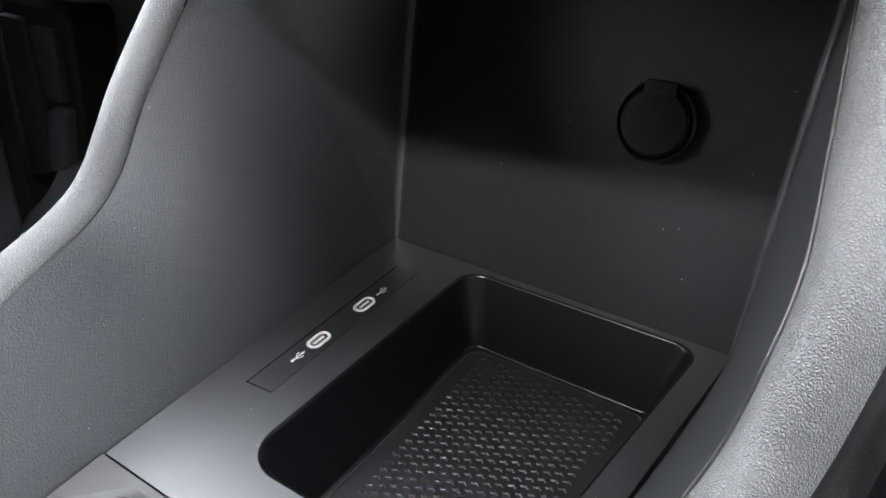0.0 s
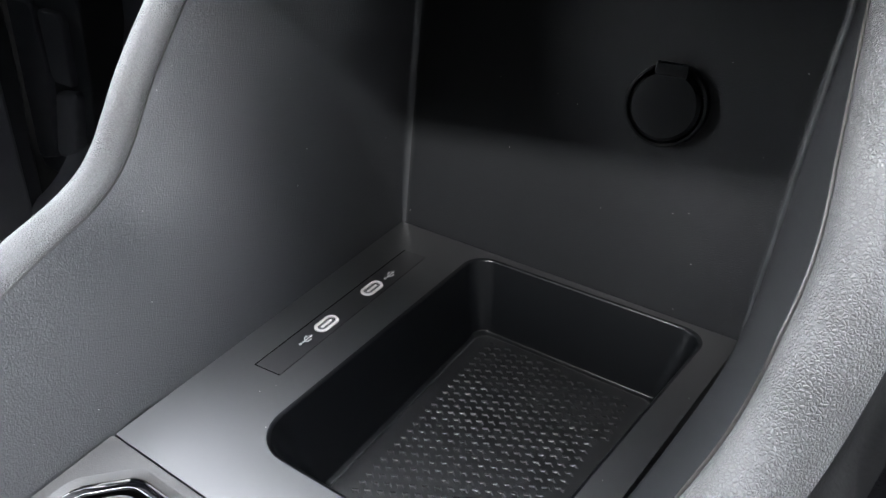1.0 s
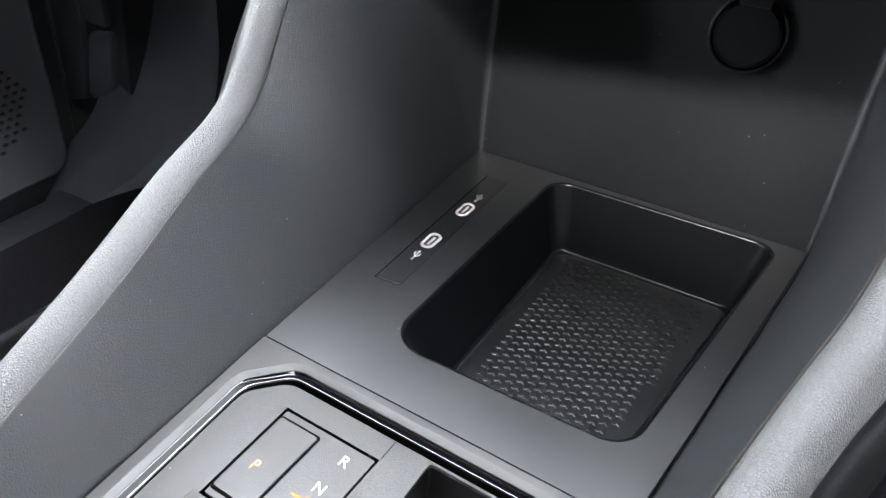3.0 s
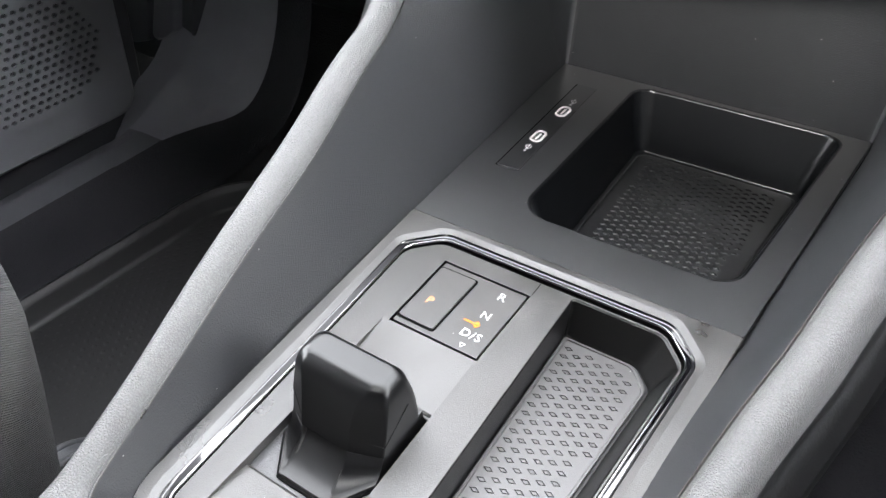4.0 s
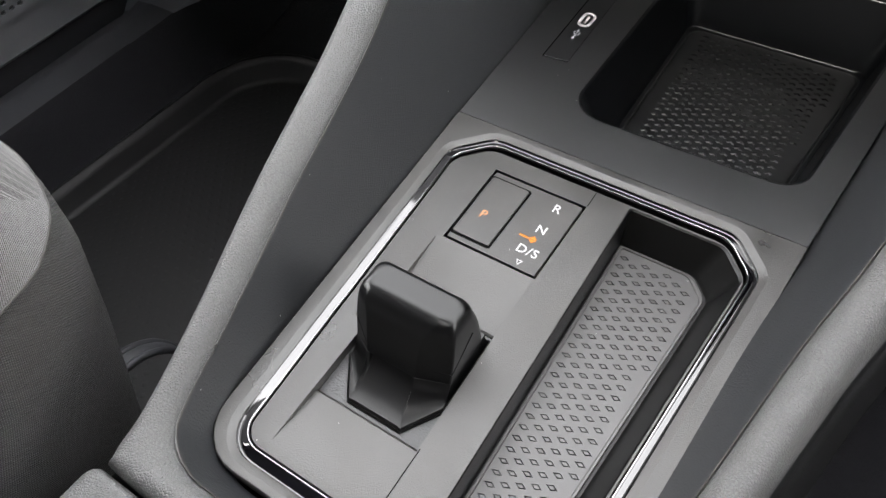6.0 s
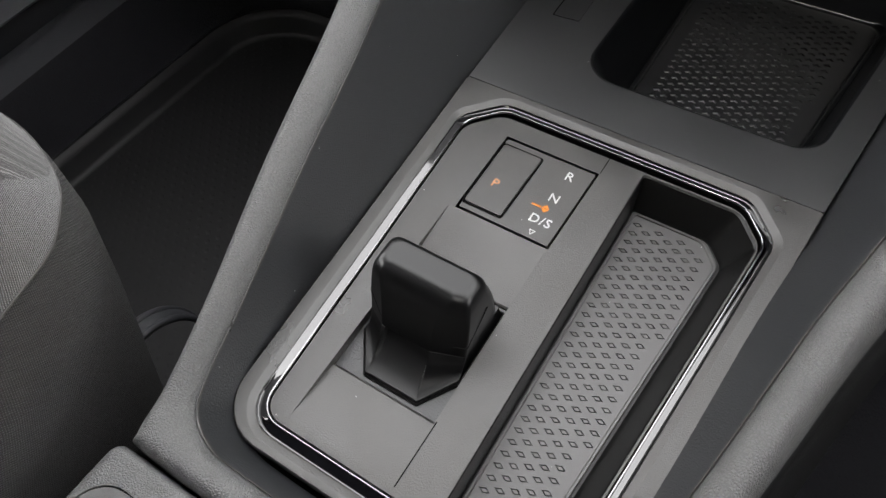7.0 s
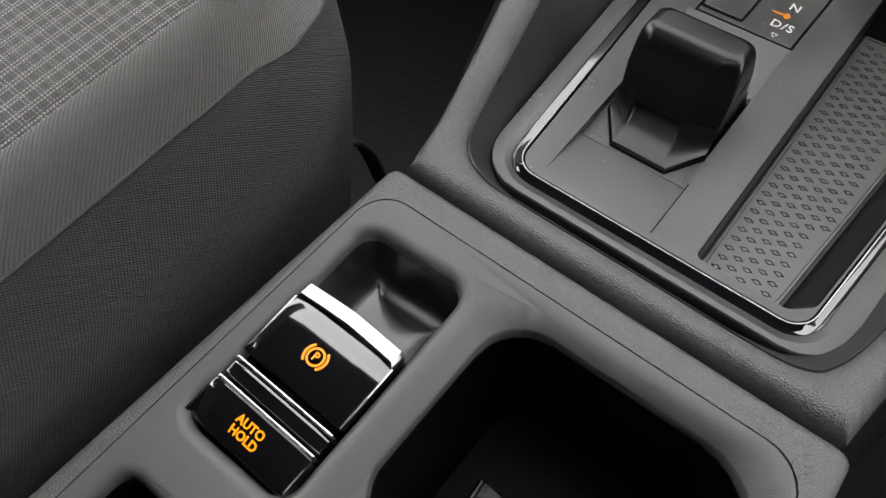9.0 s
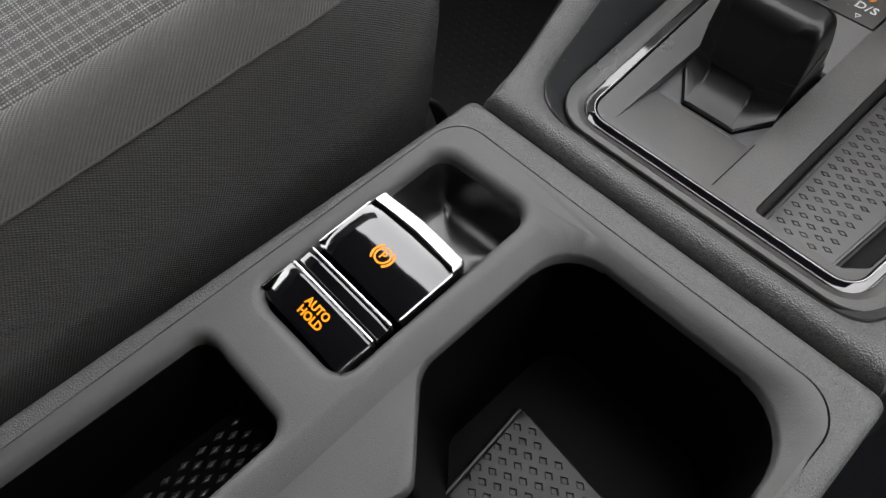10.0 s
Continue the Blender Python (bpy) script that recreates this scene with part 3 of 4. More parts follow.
def surround(ds, n=6):
    """The outline of the surround, moved inwards side by side: rounded at the seat end, cut off at the far corners."""
    ds = ds if isinstance(ds, (list, tuple)) else [ds] * 4
    q = inset(BAND, ds)
    a, b, c, e = (Vector(p) for p in q)
    d = sum(ds) / 4
    cut = 0.0150 - d * 0.55
    pts = [a, b, c + (b - c).normalized() * cut, c + (e - c).normalized() * cut, e + (c - e).normalized() * cut, e + (a - e).normalized() * cut]
    loop = rpoly([tuple(p) for p in pts], [0.0125 - d, 0.0110 - d * 0.8, 0.010, 0.010, 0.010, 0.010], n)
    out = []
    for i, p in enumerate(loop):
        q = loop[(i + 1) % len(loop)]
        steps = 16 if i % (n + 1) == n else 1
        out += [(p[0] + (q[0] - p[0]) * k / steps, p[1] + (q[1] - p[1]) * k / steps) for k in range(steps)]
    return out


def crest(x, y):
    """How far the band rises inwards: fully across the two ends, hardly along the sides."""
    w = min(max((-0.088 - y) / 0.014, (y - 0.036) / 0.014, 0), 1)
    return w * w * (3 - 2 * w)


def band(f):
    """Widths of the surround's band, side by side, at a fraction of its breadth."""
    return [f * w for w in BAND_WIDTH]


bm = bmesh.new()
outline = rpoly(PLATE, PLATE_R, 6)
Z0 = 0.001
holed(bm, [at_z(outline, Z0 + 0.0008), at_z(surround(-0.0031), Z0 + 0.0008)])
loft(bm, [at_z(rpoly(inset(PLATE, -0.0004), PLATE_R, 6), -0.006), at_z(rpoly(inset(PLATE, -0.0004), PLATE_R, 6), Z0 + 0.0002), at_z(outline, Z0 + 0.0008)])
loft(bm, [at_z(surround(d), Z0 + z) for d, z in ((-0.0031, 0.0008), (-0.0027, 0.0007), (-0.0006, -0.0001), (-0.0002, -0.0004), (-0.0001, -0.006))])
part("base_plate", bm, PANEL, panel, "matte grey frame", sharp=18)
bm = bmesh.new()
loft(bm, [at_z(surround(band(f)), lambda x, y, z=z, dip=dip, hump=hump: Z0 + z - dip * crest(x, y) + hump * min(max((x - 0.06) / 0.03, 0), 1) * (1 - crest(x, y)))
          for f, z, dip, hump in ((-0.03, -0.006, 0, 0), (-0.03, -0.0006, 0, -0.0005), (0.03, -0.0007, 0.0010, -0.0003), (0.10, -0.0007, 0.0011, -0.0001), (0.22, -0.0007, 0.0009, 0.00013), (0.34, -0.0007, 0.00078, 0.00022),
                                  (0.46, -0.0007, 0.0006, 0.00025), (0.58, -0.0007, 0.0004, 0.0002), (0.70, -0.0007, 0.0002, 0.00007), (0.80, -0.0007, 0.0, -0.0001))])
part("gloss_surround", bm, PIANO, panel, "polished black band rising inwards", sharp=20)
bm = bmesh.new()
loft(bm, [at_z(surround(band(1.0)), Z0 - 0.0013), at_z(surround(band(1.0)), Z0 - 0.0165), at_z(surround([0.0056, 0.0042, 0.0066, 0.0048]), Z0 - 0.0165)])
part("surround_gap", bm, GAP, panel)
bm = bmesh.new()
loft(bm, [at_z(surround(band(f)), Z0 + z) for f, z in ((0.79, -0.0009), (0.80, -0.0005), (0.84, -0.0004), (0.92, -0.0004), (0.97, -0.0007), (1.0, -0.0013))])
part("chrome_lip", bm, DARKCHROME, panel, "hair-thin bright chrome lip", sharp=60)

POCKET = [(0.0556, -0.1005), (0.0922, -0.1005), (0.1058, 0.0486), (0.0562, 0.0486)]


def pocket_loop(ds, n=4, cut=0.0115):
    q = inset(POCKET, ds)
    a, b, c, e = (Vector(p) for p in q)
    pts = [a, b + (a - b).normalized() * 0.006, b + (c - b).normalized() * 0.006, c + (b - c).normalized() * cut, c + (e - c).normalized() * cut, e]
    return rpoly([tuple(p) for p in pts], [0.002, 0.004, 0.004, 0.006, 0.006, 0.0012], n)


SX0, SX1 = -0.0030, 0.0395
bm = bmesh.new()
PANEL_EDGE = [0.0052, 0.0038, 0.0060, 0.0042]
inner = surround(PANEL_EDGE)
PPLATE = [(-0.0004, -0.0004), (0.0402, -0.0004), (0.0412, 0.0409), (-0.0004, 0.0409)]
zin = Z0 - 0.0012
whole_slot = [(SX0, -0.1000), (SX1, -0.1000), (SX1, -0.0006), (0.0402, -0.0004), (0.0412, 0.0409), (-0.0004, 0.0409), (-0.0004, -0.0006), (SX0, -0.0006)]
holed(bm, [at_z(inner, zin), at_z(whole_slot, zin), at_z(pocket_loop([0, -0.0005, -0.0005, 0]), zin)])
loft(bm, [at_z(inner, zin), at_z(surround([d - 0.0003 for d in PANEL_EDGE]), zin - 0.0004), at_z(surround([d - 0.0003 for d in PANEL_EDGE]), zin - 0.0155)])
# the ramped channel of the lever
ramp = [(-0.1000, 0.0), (-0.0775, -0.0030), (-0.0768, -0.0036), (-0.0766, -0.0046), (-0.0285, -0.0046), (-0.0283, -0.0040), (-0.0275, -0.0034), (-0.0006, 0.0)]
strip = [[(SX0, y, zin + z), (SX1, y, zin + z)] for y, z in ramp]
loft(bm, strip, closed=False)
for x in (SX0, SX1):
    loft(bm, [[(x, y, zin), (x, y, zin + z)] for y, z in ramp], closed=False)
part("inner_panel", bm, PANEL, panel, "matte grey ramped lever plate", sharp=25)
bm = bmesh.new()
loft(bm, [[(SX0 + 0.0001, y, zin + z), (SX1 - 0.0001, y, zin + z)] for y, z in ((-0.0764, -0.0042), (-0.0287, -0.0042))], closed=False)
part("lever_recess", bm, WALL, panel, "grained black floor of the lever recess")
bm = bmesh.new()
for y0, y1 in ((-0.1012, -0.0770), (0.0413, 0.0498)):
    x0, x1 = 0.0396 + (y0 + 0.1) * 0.011, 0.0396 + (y1 + 0.1) * 0.011
    loft(bm, [[(x0, y0, zin + 0.0001), (x1, y1, zin + 0.0001)], [(x0 + 0.0004, y0, zin + 0.0001), (x1 + 0.0004, y1, zin + 0.0001)]], closed=False)
tagged(part("panel_joint", bm, GAP, panel), kind="stuff")

bm = bmesh.new()
slab(bm, inset(PPLATE, -0.0002), -0.008, -0.006, 0.0004, 0.0001, 2)
part("indicator_gap", bm, GAP, panel)
bm = bmesh.new()
slab(bm, inset(PPLATE, 0.0010), -0.006, zin - 0.0001, 0.0005, 0.0002, 2)
indicator = part("gear_indicator", bm, PANEL, panel, "square grey gear indicator with printed letters")
PARK = [(0.0011, 0.0037), (0.0174, 0.0037), (0.0181, 0.0364), (0.0011, 0.0364)]
bm = bmesh.new()
slab(bm, inset(PARK, -0.0009), -0.003, zin + 0.00002, 0.0015, 0.00005, 4)
part("park_gap", bm, GAP, indicator)
bm = bmesh.new()
slab(bm, PARK, -0.003, zin + 0.0006, 0.0011, 0.0003, 4)
part("park_button", bm, PANEL, indicator, "slightly raised grey park button")
zt = zin + 0.0007
lettering("park_letter", "P", 0.0078, 0.0165, zt, 0.0042, PEACH, indicator, label="amber lit letter", bold=0.00002)
zz = zin
lettering("reverse_letter", "R", 0.0317, 0.0338, zz, 0.0042, WHITE, indicator, bold=0.00004)
lettering("neutral_letter", "N", 0.0313, 0.0214, zz, 0.0040, WHITE, indicator, bold=0.00004)
lettering("drive_letters", "D/S", 0.0315, 0.0095, zz, 0.0040, WHITE, indicator, bold=0.00004, gap=1.12)
bm = bmesh.new()
for a, c in (((0.0300, 0.0043), (0.0322, 0.0043)), ((0.0322, 0.0043), (0.0311, 0.0022)), ((0.0311, 0.0022), (0.0300, 0.0043))):
    d = (Vector(c) - Vector(a)).normalized() * 0.0001
    k = Vector((-d.y, d.x)) * 1.6
    loft(bm, [[(a[0] - d.x + k.x, a[1] - d.y + k.y, z), (c[0] + d.x + k.x, c[1] + d.y + k.y, z), (c[0] + d.x - k.x, c[1] + d.y - k.y, z), (a[0] - d.x - k.x, a[1] - d.y - k.y, z)] for z in (zz, zz + 0.0001)], cap_end=True)
part("drive_mark", bm, WHITE, indicator)
bm = bmesh.new()
loft(bm, [at_z([(0.0248, 0.0151), (0.0288, 0.0151), (0.0288, 0.0159), (0.0248, 0.0159)], z) for z in (zz, zz + 0.0001)], cap_end=True)
loft(bm, [at_z([(0.0290, 0.0157), (0.0322, 0.0157), (0.0306, 0.0174)], z) for z in (zz, zz + 0.0001)], cap_end=True)
loft(bm, [at_z([(0.0290, 0.0153), (0.0306, 0.0136), (0.0322, 0.0153)], z) for z in (zz, zz + 0.0001)], cap_end=True)
part("position_marker", bm, MARKER, indicator, "lit amber position marker")

# pocket beside the lever
bm = bmesh.new()
PZ = -0.0175
loops = [at_z(pocket_loop([0, -0.0005, -0.0005, 0]), zin), at_z(pocket_loop([0.0004, 0.0002, 0.0002, 0.0004]), zin - 0.0006),
         at_z(pocket_loop([0.0024, 0.0066, 0.0034, 0.0005], cut=0.0095), PZ + 0.0012), at_z(pocket_loop([0.0027, 0.0070, 0.0038, 0.0006], cut=0.0093), PZ + 0.0002),
         at_z(pocket_loop([0.0034, 0.0074, 0.0044, 0.0007], cut=0.0091), PZ - 0.0008), at_z(pocket_loop([0.0040, 0.0077, 0.0050, 0.0008], cut=0.0089), PZ - 0.0008)]
loft(bm, loops, cap_end=True)
part("pocket", bm, POCKETWALL, panel, "narrow black pocket with sloping sides")
bm = bmesh.new()
loft(bm, [at_z(pocket_loop([d + e for d in (0.0042, 0.0084, 0.0052, 0.0012)], cut=0.0088), PZ + z) for e, z in ((0, -0.0008), (0, 0.0002), (0.0003, 0.0005), (0.0011, 0.0005), (0.0014, 0.0))])
sunk_diamonds(bm, at_z(pocket_loop([d + 0.0014 for d in (0.0042, 0.0084, 0.0052, 0.0012)], cut=0.0088), PZ), inset(POCKET, [0.0045, 0.0088, 0.0056, 0.0014]), PZ, 0.0045, 0.0047, 0.0021, 0.0011, 0.0008, 0.0034, corner=0.0135)
bmesh.ops.remove_doubles(bm, verts=bm.verts[:], dist=0.000005)
part("pocket_mat", bm, RUBBER, panel, "grey rubber mat with diamond relief")

# ---- gear lever ----
lever = thing("gear_lever", "short satin black gear selector lever with a faceted paddle head", "gear lever")


# left, right, front and back sides, cut of the front corners, and height
HEAD = [(-0.0010, 0.0377, -0.0589, -0.0325, 0.0065, 0.0045), (-0.0014, 0.0377, -0.0566, -0.0335, 0.0065, 0.0130), (-0.0012, 0.0374, -0.0549, -0.0345, 0.0060, 0.0190),
        (-0.0008, 0.0370, -0.0534, -0.0359, 0.0052, 0.0238), (-0.0003, 0.0366, -0.0521, -0.0363, 0.0042, 0.0264), (0.0006, 0.0358, -0.0503, -0.0369, 0.0032, 0.0284),
        (0.0020, 0.0346, -0.0485, -0.0378, 0.0024, 0.0295), (0.0040, 0.0328, -0.0464, -0.0390, 0.0018, 0.0300)]


def faceted(x0, x1, y0, y1, c, z, r):
    """A block's outline with its two corners towards the seats cut off."""
    return at_z(rpoly([(x0 + c * 1.15, y0), (x1 - c * 1.75, y0), (x1, y0 + c * 0.62), (x1, y1), (x0, y1), (x0, y0 + c * 0.62)], [r, r, r, 0.0035, 0.0035, r], 4), z)


bm = bmesh.new()
loft(bm, [faceted(*h, 0.0010 + 0.16 * max(h[5] - 0.016, 0)) for h in HEAD], cap_start=True, cap_end=True)
head = part("lever_head", bm, LEVER, lever, "satin black rounded paddle", sharp=60)


def foot_loop(z, left, tip, tip_right, cheek, tongue, back):
    """Outline of the foot: two cheeks either side of a tongue that is set back between them."""
    (xl, yl), (xt, yt), xr = left, tip, tip_right
    return [(xl, yl, z), (xt, yt, z), (xt + cheek, yt, z), (xt + cheek + 0.0004, tongue, z), (xr - cheek * 0.6 - 0.0004, tongue, z), (xr - cheek * 0.6, yt, z), (xr, yt, z), (0.0368 - xl, yl, z), (0.0368 - xl, back, z), (xl, back, z)]


bm = bmesh.new()
loft(bm, [foot_loop(-0.0070, (-0.0012, -0.0607), (0.0085, -0.0745), 0.0298, 0.0012, -0.0745, -0.0305), foot_loop(-0.0034, (-0.0012, -0.0607), (0.0085, -0.0745), 0.0298, 0.0012, -0.0745, -0.0305),
          foot_loop(-0.0029, (-0.0011, -0.0603), (0.0084, -0.0738), 0.0296, 0.0012, -0.0736, -0.0308), foot_loop(-0.0026, (-0.0011, -0.0592), (0.0081, -0.0705), 0.0288, 0.0012, -0.0700, -0.0310),
          foot_loop(-0.0016, (-0.0010, -0.0580), (0.0077, -0.0665), 0.0280, 0.0012, -0.0655, -0.0314), foot_loop(0.0002, (-0.0009, -0.0566), (0.0072, -0.0625), 0.0272, 0.0011, -0.0614, -0.0320),
          foot_loop(0.0022, (-0.0009, -0.0557), (0.0068, -0.0605), 0.0267, 0.0011, -0.0590, -0.0324), foot_loop(0.0046, (-0.0009, -0.0549), (0.0065, -0.0590), 0.0264, 0.0010, -0.0570, -0.0327)], cap_end=True)
part("lever_foot", bm, LEVER, lever, "chamfered satin black foot", sharp=24)
bm = bmesh.new()
FOOT = [(-0.0012, -0.0607), (0.0085, -0.0745), (0.0298, -0.0745), (0.0387, -0.0607), (0.0387, -0.0305), (-0.0012, -0.0305)]
loft(bm, [at_z(rpoly(inset(FOOT, d), 0.0008, 2), z) for d, z in ((0.0006, -0.0036), (-0.0006, -0.0036), (-0.0006, -0.0052))])
part("foot_gap", bm, GAP, lever)
for a, c in (((0.0262, -0.0572, 0.0092), (0.0374, -0.0537, 0.0090)), ((0.0376, -0.0535, 0.0090), (0.0376, -0.0400, 0.0165)), ((-0.0013, -0.0522, 0.0140), (-0.0012, -0.0400, 0.0165)), ((0.0061, -0.0575, 0.0085), (-0.0012, -0.0524, 0.0140))):
    bm = bmesh.new()
    tube(bm, [a, c], 0.0003, 6)
    part("mould_line", bm, LEVER, lever, "fine raised mould line")

# ---- rear console with switches, cup holder and coin tray ----
rear = thing("rear_console", "dark grey console end with cup holder, switch recess and coin tray", "console")
TOPZ = 0.0125
BODY = [(-0.0560, -0.420), (0.1250, -0.420), (0.1180, -0.1362), (-0.0400, -0.1362)]
RIM = [(-0.0440, -0.400), (0.1140, -0.400), (0.1108, -0.1462), (-0.0368, -0.1465)]
RIM_R = [0.01, 0.01, 0.013, 0.012]
SWITCH = [(-0.0318, -0.2385), (0.0088, -0.2375), (0.0092, -0.1580), (-0.0310, -0.1600)]
COIN = [(-0.0375, -0.3700), (0.0100, -0.3700), (0.0090, -0.2570), (-0.0325, -0.2575)]
CUP = [(0.0212, -0.2180), (0.0222, -0.1555), (0.1055, -0.1545), (0.1095, -0.2100), (0.0800, -0.2450), (0.1085, -0.2900), (0.1060, -0.3500), (0.0230, -0.3500), (0.0220, -0.2850), (0.0462, -0.2430)][::-1]
CUP_R = [0.006, 0.014, 0.022, 0.022, 0.014, 0.010, 0.014, 0.020, 0.016, 0.010]
COLLAR = [(0.0160, -0.3650), (0.1120, -0.3650), (0.1115, -0.1512), (0.0160, -0.1512)]
COLLAR_R = [0.016, 0.016, 0.018, 0.016]
bm = bmesh.new()
holed(bm, [at_z(rpoly(inset(BODY, 0.0028), 0.004, 4), TOPZ), at_z(rpoly(inset(RIM, -0.0005), RIM_R, 8), TOPZ)])
loft(bm, [at_z(rpoly(inset(RIM, -0.0005), RIM_R, 8), TOPZ - z) for z in (0, 0.004)])
loops = []
for k in range(4):
    w = k / 3 * math.pi / 2
    loops.append(at_z(rpoly(inset(BODY, 0.0028 * (1 - math.sin(w))), 0.004, 4), TOPZ - 0.0028 * (1 - math.cos(w))))
loops += [at_z(rpoly(inset(BODY, [0, -0.003, 0, -0.003]), 0.004, 4), -0.03), at_z(rpoly(inset(BODY, [0, -0.006, 0, -0.006]), 0.004, 4), -0.24)]
loft(bm, loops)
part("rear_body", bm, REARPAD, rear, "dark grey leather-grained body", sharp=60)
bm = bmesh.new()
loft(bm, [at_z(rpoly(inset(RIM, d), RIM_R, 8), TOPZ - 0.0026) for d in (-0.0012, 0.0003)])
part("rim_gap", bm, GAP, rear)
bm = bmesh.new()


def lipped(bm, poly, radii, n, drop, steps):
    """A soft-edged well below a plate's opening: steps of inset and depth."""
    loft(bm, [at_z(rpoly(inset(poly, d), [max(r - d, 0.0015) for r in radii], n), drop - z) for d, z in steps])


SW_R, CO_R = [0.007, 0.007, 0.007, 0.007], [0.007, 0.007, 0.006, 0.006]
open_s = rpoly(inset(SWITCH, -0.004), [r + 0.004 for r in SW_R], 6)
open_c = rpoly(inset(COIN, -0.004), [r + 0.004 for r in CO_R], 6)
open_u = rpoly(COLLAR, COLLAR_R, 8)
holed(bm, [at_z(rpoly(RIM, RIM_R, 8), TOPZ + 0.0002), at_z(open_s, TOPZ + 0.0004), at_z(open_c, TOPZ + 0.0004), at_z(open_u, TOPZ + 0.0004)])
loft(bm, [at_z(rpoly(RIM, RIM_R, 8), TOPZ + 0.0002), at_z(rpoly(RIM, RIM_R, 8), TOPZ - 0.003)])
SOFT = [(-0.004, -0.0004), (-0.0022, 0.0), (-0.0008, 0.0010), (0.0, 0.0028), (0.0002, 0.006)]
lipped(bm, SWITCH, SW_R, 6, TOPZ, SOFT)
lipped(bm, COIN, CO_R, 6, TOPZ, SOFT)
holed(bm, [at_z(open_u, TOPZ + 0.0004), at_z(rpoly(inset(CUP, -0.0006), CUP_R, 6), TOPZ - 0.0034)])
loft(bm, [at_z(rpoly(inset(CUP, d), CUP_R, 6), TOPZ - z) for d, z in [(-0.0006, 0.0034), (-0.0002, 0.0039), (0.0, 0.0050), (0.0002, 0.008)]])
part("console_insert", bm, INSERT, rear, "matte dark grey plastic insert", sharp=50)
bm = bmesh.new()
loft(bm, [at_z(rpoly(inset(COIN, d), [max(r - d, 0.002) for r in CO_R], 6), z) for d, z in ((0.0002, TOPZ - 0.005), (0.004, -0.028), (0.006, -0.031))], cap_end=True)
part("coin_well", bm, CUPWALL, rear, "deep coin tray, black with its shade in the colour")
bm = bmesh.new()
COINMAT = inset(COIN, 0.008)
studs(bm, COINMAT, -0.0310, 0.0062, 0.0036, 0.0012, 0.0024, 0.0007, 0.001)
tagged(part("coin_stud", bm, DARKRUBBER, rear), kind="stuff")
bm = bmesh.new()
loft(bm, [at_z(rpoly(inset(CUP, d), [r * 0.8 for r in CUP_R], 6), z) for d, z in ((0.0002, TOPZ - 0.007), (0.0015, -0.02), (0.003, -0.045), (0.004, -0.0605))], cap_end=True)
part("cup_well", bm, CUPWALL, rear, "deep cup holder, black with its shade in the colour")
# mat ends at the shade's edge; the black floor beyond stands in for shade
CUPMAT = [(0.0378, -0.2340), (0.1000, -0.2340), (0.1000, -0.1930), (0.0347, -0.1878)]
bm = bmesh.new()
mat_edge = rpoly(inset(CUPMAT, 0.0010), 0.004, 4)
loft(bm, [at_z(rpoly(CUPMAT, 0.004, 4), -0.062), at_z(rpoly(CUPMAT, 0.004, 4), -0.0600), at_z(mat_edge, -0.0592)])
sunk_diamonds(bm, at_z(mat_edge, -0.0592), CUPMAT, -0.0592, 0.0050, 0.0052, 0.0021, 0.0016, 0.0009, 0.0026, hollow=False)
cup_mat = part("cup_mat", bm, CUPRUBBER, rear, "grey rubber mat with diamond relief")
bm = bmesh.new()
tube(bm, [(0.0358, -0.1895, -0.0592), (0.0365, -0.1960, -0.0580), (0.0376, -0.2100, -0.0576), (0.0390, -0.2330, -0.0576)], 0.0012, 8)
part("mat_lip", bm, CUPRUBBER, cup_mat, "raised edge of the rubber mat", sharp=80)

switch = thing("parking_brake_switch", "gloss black parking brake and hold switches with chrome bars", "switch")
bm = bmesh.new()
loft(bm, [at_z(rpoly(inset(SWITCH, d), [max(r - d, 0.002) for r in SW_R], 6), z) for d, z in ((0.0002, TOPZ - 0.005), (0.0008, -0.004), (0.0020, -0.0080), (0.0036, -0.0112), (0.0062, -0.0136), (0.0098, -0.0150), (0.0140, -0.0156), (0.0180, -0.0157))], cap_end=True)
part("switch_recess", bm, RECESS, switch, "black rounded recess in front of the switch", sharp=60)
bm = bmesh.new()
SX = (-0.0308, 0.0076)
sect = [(-0.1868, -0.004), (-0.1858, 0.0090), (-0.1856, 0.0128), (-0.1859, 0.0138), (-0.1866, 0.0142), (-0.1902, 0.0148), (-0.1907, 0.0145), (-0.1908, 0.0120), (-0.1908, -0.004)]
loft(bm, [[(x, y - b, z - c) for y, z in sect] for x, b, c in [(SX[0], 0.001, 0.0012), (SX[0] + 0.001, 0.0, 0.0002), (-0.02, -0.0006, 0), (-0.0116, -0.001, 0), (-0.003, -0.0006, 0), (SX[1] - 0.001, 0.0, 0.0002), (SX[1], 0.001, 0.0012)]], closed=True, cap_start=True, cap_end=True)
part("chrome_bar", bm, SATINCHROME, switch, "satin chrome grip bar")


def key_cap(y0, y1, dish, z, lean):
    b = bmesh.new()
    n = 8
    cols = []
    for i in range(9):
        x = SX[0] + (SX[1] - SX[0]) * i / 8
        edge = 0.0008 if i in (0, 8) else 0
        top = [(x, y0 + (y1 - y0) * k / n, z - edge + lean * (k / n - 0.5) * (y1 - y0) + dish * (1 - (2 * k / n - 1) ** 2) - (0.0006 if k in (0, n) else 0)) for k in range(n + 1)]
        cols.append([(x, y0, z - 0.012)] + top + [(x, y1, z - 0.012)])
    loft(b, cols, closed=True, cap_start=True, cap_end=True)
    return b


